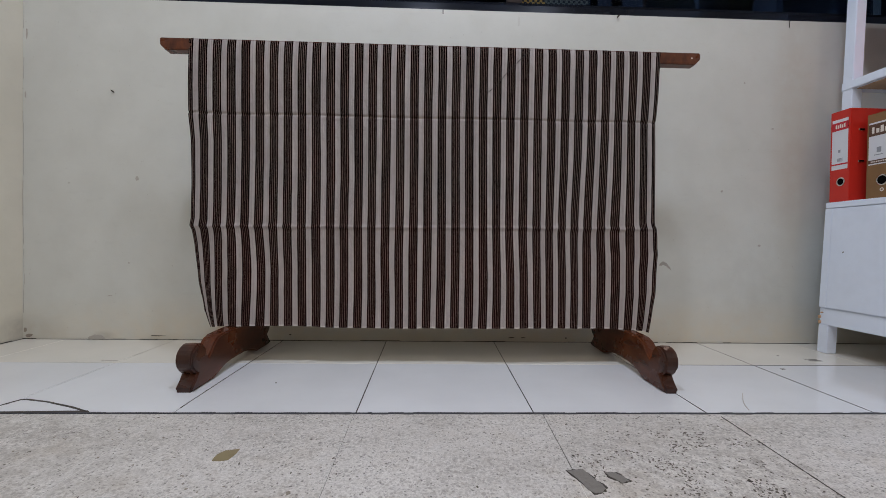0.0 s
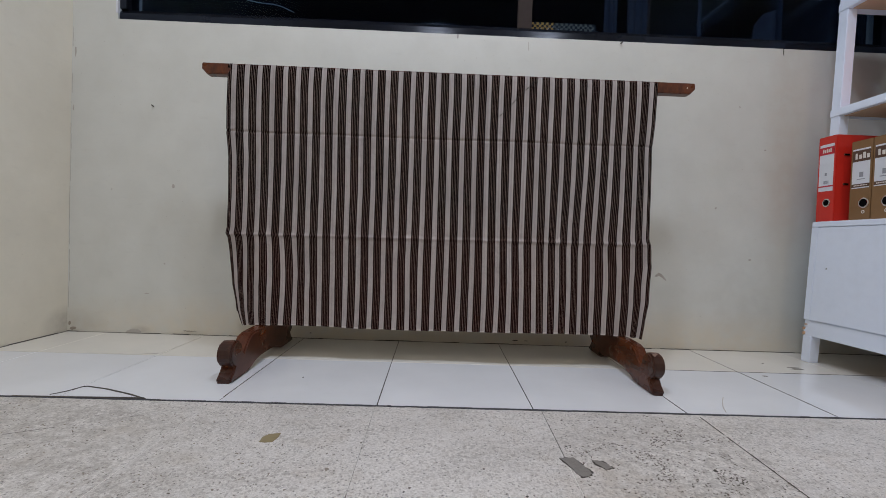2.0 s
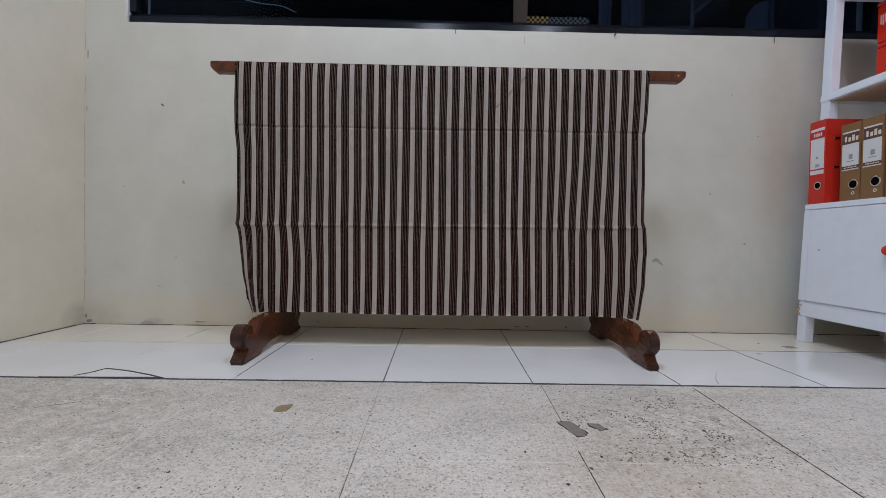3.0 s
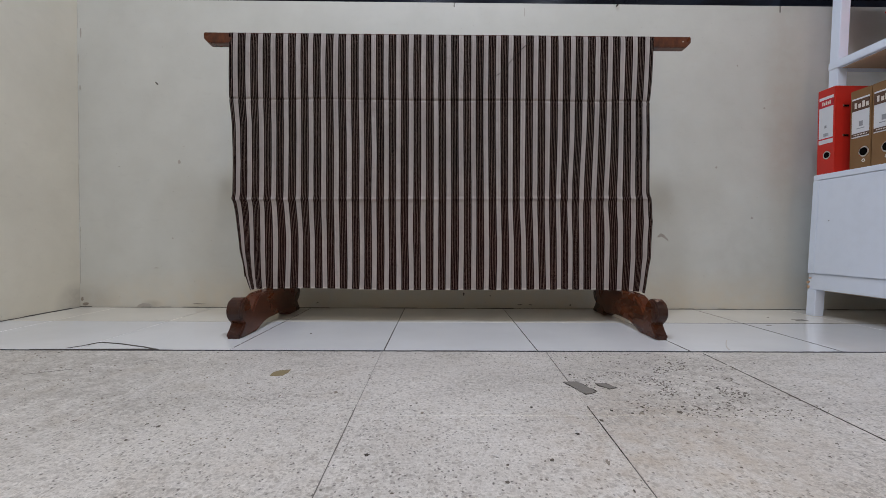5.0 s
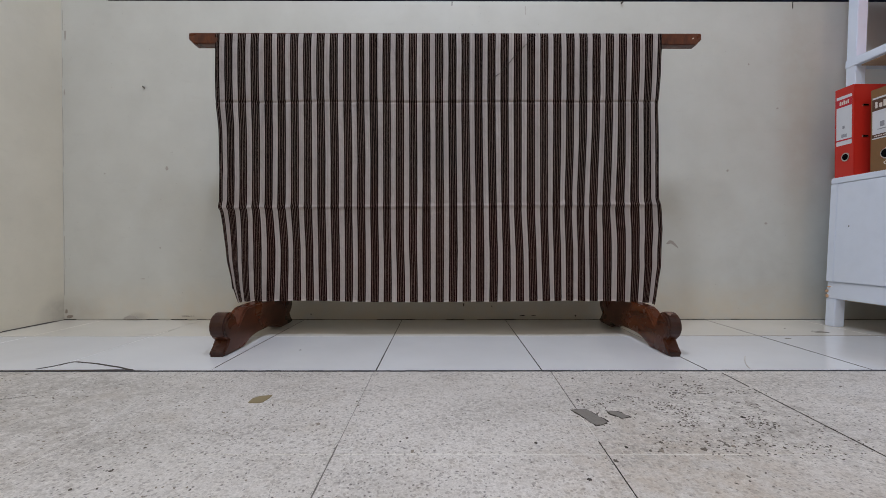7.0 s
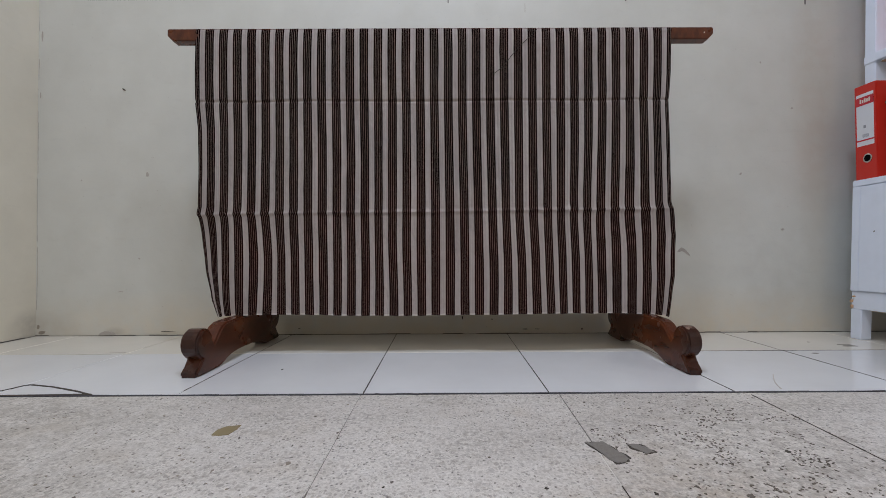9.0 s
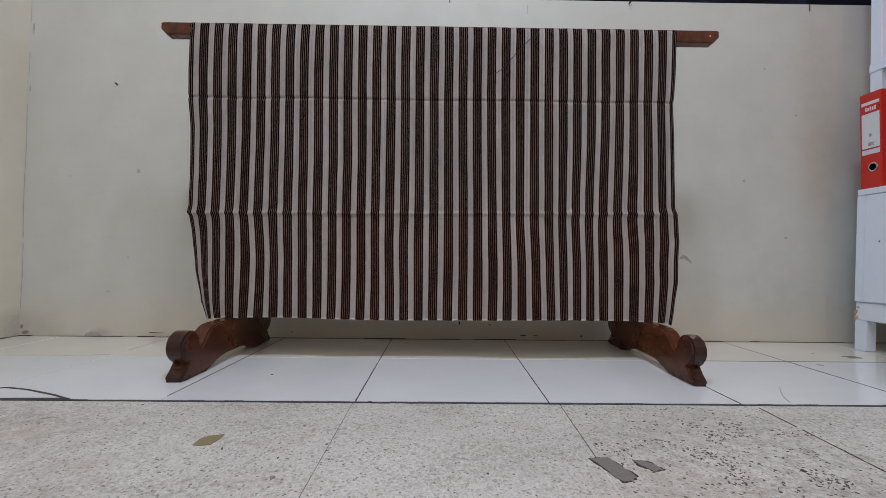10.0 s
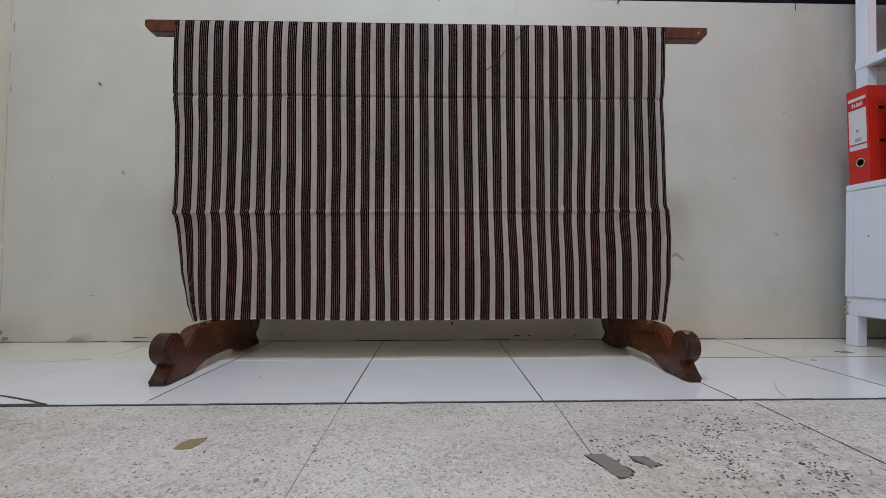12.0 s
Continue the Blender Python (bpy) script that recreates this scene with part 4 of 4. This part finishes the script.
def front(u, z):
    """The hanging front at u metres across and height z."""
    w = u / CW
    low = 1 - smooth_step(0.36, 0.44, z)
    fall = 1 - smooth_step(0.90, 1.0, z)
    x = CX0 + u + left_edge(z) * math.exp(-u / 0.085) + right_edge(z) * math.exp(-(CW - u) / (0.055 + 0.035 * low))
    n = noise.noise(Vector((u * 6.5 + 3.1, z * 3.4, 0.3)))
    n2 = noise.noise(Vector((u * 17.0, z * 4.0, 5.7)))
    x += fall * (0.0026 * n + 0.0012 * n2) * (0.6 + 0.9 * low)
    # soft folds below the lower crease
    x += drift(u, z)
    x += 0.006 * math.exp(-((u - 0.185) / 0.06) ** 2) * math.sin(max(0.0, min(1.0, (z - 0.12) / 0.31)) * math.pi)
    ridge = RIDGE + 0.012 * (w - 0.5) + 0.0012 * n2
    valley = VALLEY + 0.004 * noise.noise(Vector((u * 4, 1.5, 9))) + 0.002
    y = BY - BAR_D / 2 - 0.002
    y -= float(np.interp(z, [0.10, ridge, valley, 0.95, 1.01], [0.004, 0.009, 0.001, 0.003, 0.0]))
    y -= 0.0048 * math.exp(-((z - ridge) / 0.0055) ** 2)
    y += 0.0042 * math.exp(-((z - valley) / 0.0040) ** 2)
    # a pinched pucker under the lower crease, and a slanting one near the bar
    px, pz = u - 1.148, z - 0.440
    y -= 0.008 * math.exp(-((px - 0.55 * pz) / 0.006) ** 2 - (pz / 0.012) ** 2)
    y += 0.0022 * math.exp(-((u - 0.665 - 0.75 * (z - 0.93)) / 0.006) ** 2 - ((z - 0.93) / 0.040) ** 2)
    m = noise.noise(Vector((u * 5.2 + 1.7, z * 1.6, 2.2)))
    m2 = noise.noise(Vector((u * 13.0, z * 3.6, 4.4)))
    m3 = noise.noise(Vector((u * 38.0, z * 22.0, 1.4)))
    y += fall * (0.0075 * m * (0.6 + low) + 0.0035 * m2 * (0.5 + low) + 0.0009 * m3)
    y += 0.0028 * noise.noise(Vector((u * 31.0, z * 60.0, 3.3))) * math.exp(-((z - ridge) / 0.016) ** 2)
    y += 0.0016 * noise.noise(Vector((u * 27.0, z * 60.0, 6.3))) * math.exp(-((z - valley) / 0.016) ** 2)
    # edges roll back towards the wall
    y += (0.024 * low * (0.4 + 0.6 * smooth_step(0.42, 0.13, z)) + 0.004) * math.exp(-u / 0.045)
    y += (0.010 * low + 0.003) * math.exp(-(CW - u) / 0.05)
    return x, y, z


def build_cloth():
    nu = 420
    zs = list(np.linspace(HEM, 0.40, 56)) + list(np.linspace(0.405, 0.462, 26)) + list(np.linspace(0.47, 0.745, 42)) + list(np.linspace(0.75, 0.80, 24)) + list(np.linspace(0.806, 0.983, 30))
    us = np.linspace(0, CW, nu)
    verts, uvs = [], []
    along = 0.0
    last = zs[0]
    rows = 0
    for z in zs:
        along += z - last
        last = z
        for u in us:
            sag = (-0.011 * math.exp(-u / 0.05) - 0.010 * math.exp(-(CW - u) / 0.035) + 0.0025 * math.sin(u * 7) + 0.0016 * noise.noise(Vector((u * 30, 0, 0)))) * (1 - smooth_step(HEM, 0.2, z))
            x, y, zz = front(float(u), float(z))
            verts.append((x, y, zz + sag))
            uvs.append((u + 0.0286, along))
        rows += 1
    # over the bar
    cr = BAR_D / 2 + 0.002
    for k in range(1, 12):
        t = math.pi * k / 12
        along += 0.006
        for u in us:
            x, _, _ = front(float(u), 1.0)
            wob = 0.0006 * noise.noise(Vector((u * 40, k * 0.3, 0)))
            sq = 1.0 / max(abs(math.cos(t)), abs(math.sin(t))) ** 0.55
            verts.append((x, BY - cr * math.cos(t) * sq, 0.983 + 0.0195 * min(1, math.sin(t) * sq) + wob))
            uvs.append((u + 0.0286, along))
        rows += 1
    # the back fall, a little shorter
    for z in np.linspace(0.983, 0.155, 46):
        along += 0.018
        for u in us:
            low = 1 - smooth_step(0.3, 0.6, z)
            x = CX0 + u + (0.006 + 0.5 * left_edge(float(z))) * math.exp(-u / 0.12) - 0.008 * low * math.exp(-(CW - u) / 0.1)
            y = BY + cr + 0.012 * (1 - z) + 0.006 * noise.noise(Vector((u * 6, z * 2, 8.8))) * (1 - smooth_step(0.9, 0.985, z))
            verts.append((x, y, float(z)))
            uvs.append((u + 0.0286, along))
        rows += 1
    faces = [(r * nu + i, r * nu + i + 1, (r + 1) * nu + i + 1, (r + 1) * nu + i) for r in range(rows - 1) for i in range(nu - 1)]
    me = bpy.data.meshes.new("striped_cloth")
    me.from_pydata(verts, [], faces)
    layer = me.uv_layers.new(name="weave")
    idx = np.empty(len(me.loops), dtype=np.int32)
    me.loops.foreach_get("vertex_index", idx)
    layer.data.foreach_set("uv", np.array(uvs, dtype=np.float32)[idx].ravel())
    me.polygons.foreach_set("use_smooth", [True] * len(me.polygons))
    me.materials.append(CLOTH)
    ob = new("striped_cloth", me)
    return tagged(ob, "brown and off-white striped woven cloth draped over a wooden bar", "cloth")


build_cloth()

# loose thread lying down the cloth
curve = bpy.data.curves.new("loose_thread", "CURVE")
curve.dimensions, curve.bevel_depth, curve.bevel_resolution = "3D", 0.0009, 2
sp = curve.splines.new("POLY")
sp.points.add(24)
for k, p in enumerate(sp.points):
    f = k / 24
    tx, tz = 0.482 - 0.135 * f + 0.003 * math.sin(f * 9), 0.992 - 0.140 * f + 0.004 * math.sin(f * 7)
    fx, fy, fz = front(tx - CX0, tz)
    p.co = (fx, fy - 0.0018, fz, 1)
curve.materials.append(THREAD)
tagged(new("loose_thread", curve), "loose black thread clinging to the striped cloth", "thread")

# ---- white shelf with cupboard ----
SX, SY, SD, SW = 1.629, -0.130, 0.40, 0.92
shelf = thing("shelf_cabinet", (SX, SY, 0), "white painted wooden shelf with a closed cupboard below", "shelf")
# local: x into the shelf, -y towards the room
L = 0.038
for lx, ly in ((0, -L), (SD - L, -L), (0, -SW), (SD - L, -SW)):
    bm = box((lx, ly, 0), (lx + L, ly + L, 0.1035), 0.002)
    part("leg", bm, WHITE_WOOD, shelf, "square leg")
part("apron", box((0.002, -SW, 0.104), (0.022, 0, 0.166), 0.002), WHITE_WOOD, shelf)
body = part("body", box((0.006, -SW, 0.104), (SD, 0, 0.532), 0.002), WHITE_WOOD, shelf)
door = part("door", box((-0.004, -SW / 2 - 0.002, 0.168), (0.0055, -0.0285, 0.530), 0.0015), WHITE_WOOD, shelf, "plain white cupboard door")
part("knob", rod((-0.004, -0.342, 0.375), (-0.014, -0.342, 0.375), 0.007, 16), RED_GLOSS, door, "glossy red knob")
kb = bmesh.new()
bmesh.ops.create_uvsphere(kb, u_segments=20, v_segments=12, radius=0.017, matrix=Matrix.Translation((-0.022, -0.342, 0.375)) @ Matrix.Diagonal((0.7, 1, 1, 1)))
part("knob", kb, RED_GLOSS, door, "glossy red knob", smooth=True)
part("door", box((-0.004, -SW + 0.030, 0.168), (0.0055, -SW / 2 + 0.002 - 0.006, 0.530), 0.003), WHITE_WOOD, shelf, "plain white cupboard door")
part("stile", box((-0.004, -0.028, 0.167), (0.0058, 0, 0.531), 0.0015), WHITE_WOOD, shelf)
part("worktop", box((-0.004, -SW, 0.5318), (SD, 0.000, 0.553), 0.002), WHITE_WOOD, shelf, "white top board of the cupboard")
for i, (cy, cz, w, h) in enumerate(((-0.004, 0.131, 0.007, 0.012), (-0.006, 0.112, 0.007, 0.013), (-0.012, 0.148, 0.006, 0.005))):
    part("chip", slab(blob(cy, cz, w, h, 60 + i), 0, -0.0055, 0.004), BARE_WOOD, shelf, "chipped paint showing bare wood")
part("speck", slab(blob(-0.078, 0.372, 0.006, 0.006, 4), 0, -0.0045, 0), CRACK, door)
for ob in shelf.children_recursive:
    for v in ob.data.vertices:
        v.co.x += 0.022 * v.co.z
        v.co.y -= 0.024 * v.co.z
UX = 0.072
upper = []
for lx, ly in ((UX, -L - 0.005), (SD - L, -L - 0.005), (UX, -SW), (SD - L, -SW)):
    upper.append(part("post", box((lx, ly, 0.5535), (lx + L, ly + L, 1.80), 0.002), WHITE_WOOD, shelf))
for z0, z1 in ((0.966, 0.996), (1.378, 1.410), (1.74, 1.77)):
    board = part("shelf_board", box((UX - 0.003, -SW - 0.002, z0), (SD, -0.004, z1), 0.002), WHITE_WOOD, shelf, "white shelf board")
    lining = part("underside", box((UX + 0.016, -SW + 0.02, z0 - 0.0025), (SD - 0.01, -0.045, z0 - 0.0002)), UNDERSIDE, board, "brown underside")
    upper += [board, lining]
for ob in upper:
    for v in ob.data.vertices:
        v.co.x += 0.030 * (v.co.z - 1.10)
# unseen brown board, added to give the space below its brown shade
part("bottom_board", box((0.03, -SW + 0.01, 0.0995), (SD - 0.005, -0.040, 0.1035)), UNDERSIDE, shelf, "brown underside")


# ---- binders ----
def binder(x, y, z, width, height, cover, style, label):
    """A lever arch file, spine towards -x; y is the far edge of the spine."""
    b = thing("ring_binder", (x, y, z), label, "binder", "ring binders on the shelf")
    t, deep = 0.0028, 0.285
    part("spine", box((0, -width, 0), (t, 0, height), 0.0012), cover, b)
    c1 = part("cover", box((t + 0.0002, -width, 0), (deep, -width + t, height), 0.0012), cover, b)
    part("cover", box((t + 0.0002, -t, 0), (deep, 0, height), 0.0012), cover, b)
    part("paper_stack", box((0.03, -width + 0.006, 0.004), (0.245, -0.012, height - 0.018), 0.002), PAGES, b, "stack of papers")
    # finger hole
    hy, hz, hr = (-width / 2 - 0.006, 0.071, 0.0125) if style == "red" else (-width / 2 - 0.014, 0.062, 0.0155)
    part("hole", rod((-0.0006, hy, hz), (0.002, hy, hz), hr, 28), HOLE, b, "dark finger hole")
    part("eyelet", ring((-0.0004, hy, hz), (-1, 0, 0), hr + 0.001, 0.0022), METAL, b, "nickel eyelet")
    e = -0.0008
    ly0, ly1 = -width + 0.007, -0.007
    z0, z1 = 0.116, height - 0.030

    def flat(name, a, b0, c, d, material, parent, k=1.0):
        return part(name, box((e * k, a, c), (0.001, b0, d)), material, parent)
    lab = flat("label", ly0, ly1, z0, z1, PAPER, b)
    if style == "red":
        flat("print", ly0, ly1, z1 - 0.040, z1 - 0.011, LABEL_RED, lab, 1.6)
        for k in range(5):
            flat("print", ly0 + 0.010 + k * 0.0075, ly0 + 0.015 + k * 0.0075, z1 - 0.032, z1 - 0.018 - 0.003 * (k % 2), PRINT_PALE, lab, 2.2)
        flat("print", ly0, ly1, z0 + 0.016, z0 + 0.021, LABEL_RED, lab, 1.6)
        for k in range(6):
            flat("print", ly0 + 0.018 + k * 0.0035, ly0 + 0.020 + k * 0.0035, z0 + 0.028, z0 + 0.040, PRINT_GREY, lab, 1.6)
        flat("print", ly0 + 0.026, ly0 + 0.034, z0 + 0.060, z0 + 0.070, PRINT_GREY, lab, 1.6)
    else:
        flat("print", ly0, ly1, z1 - 0.046, z1 - 0.006, LABEL_BROWN, lab, 1.6)
        for k, (w, h) in enumerate(((0.0075, 0.021), (0.0095, 0.015), (0.0095, 0.022), (0.0095, 0.015))):
            flat("print", ly1 - 0.010 - k * 0.0135 - w, ly1 - 0.010 - k * 0.0135, z1 - 0.037, z1 - 0.037 + h, PRINT_PALE, lab, 2.2)
        flat("print", ly0, ly1, z0 + 0.004, z0 + 0.016, LABEL_BROWN, lab, 1.6)
        for k in range(9):
            flat("print", ly0 + 0.006 + k * 0.0055, ly0 + 0.0095 + k * 0.0055, z0 + 0.008, z0 + 0.012, PRINT_PALE, lab, 2.2)
        flat("print", ly0 + 0.022, ly0 + 0.036, z0 + 0.040, z0 + 0.058, PRINT_GREY, lab, 1.4)
        flat("print", ly0 + 0.016, ly0 + 0.044, z0 + 0.031, z0 + 0.034, PRINT_GREY, lab, 1.4)
        part("print", ring((-0.0006, hy, 0.030), (-1, 0, 0), 0.0050, 0.0014, 10), PRINT_PALE, b, "small pale recycling mark")
    for cz in (height * 0.43, height * 0.77):
        part("lock_slot", box((0.030, -width - 0.0022, cz - 0.004), (0.052, -width + 0.0002, cz + 0.004), 0.001), METAL, c1, "nickel lock slot")
        part("lock_slot", box((0.034, -width - 0.0030, cz - 0.002), (0.050, -width - 0.0023, cz + 0.002)), HOLE, c1)
    return b


TOPZ = 0.5535
binder(1.645, -0.148, TOPZ, 0.072, 0.326, RED_PLASTIC, "red", "red ring binder with a white and red spine label")
binder(1.673, -0.251, TOPZ, 0.076, 0.289, BROWN_CARD, "brown", "brown ring binder with a white spine label")
binder(1.671, -0.331, TOPZ, 0.076, 0.289, BROWN_CARD, "brown", "brown ring binder with a white spine label")
binder(1.675, -0.411, TOPZ, 0.076, 0.289, BROWN_CARD, "brown", "brown ring binder with a white spine label")


def red_box(x, y, z, wide, deep, high, tag):
    b = thing("red_box", (x, y, z), "glossy red plastic storage box on the white shelf", "box", "red boxes on the shelf")
    part("body", box((0, -wide, 0), (deep, 0, high - 0.0125), 0.007, 4), RED_GLOSS, b, smooth=False)
    part("lid", box((-0.0008, -wide - 0.0008, high - 0.012), (deep + 0.0008, 0.0008, high), 0.004, 3), RED_GLOSS, b)
    if tag:
        lab = part("label", box((-0.0008, -0.050, high - 0.100), (0.001, -0.012, high - 0.045)), RED_GLOSS, b, "printed front")
        for k in range(4):
            part("print", box((-0.0014, -0.046 + k * 0.008, high - 0.092 + 0.006 * (k % 2)), (0, -0.0415 + k * 0.008, high - 0.052)), PRINT_PALE, lab)
    return b


red_box(1.840, -0.205, 0.9965, 0.24, 0.18, 0.170, False)
red_box(1.839, -0.206, 1.1670, 0.24, 0.18, 0.160, True)
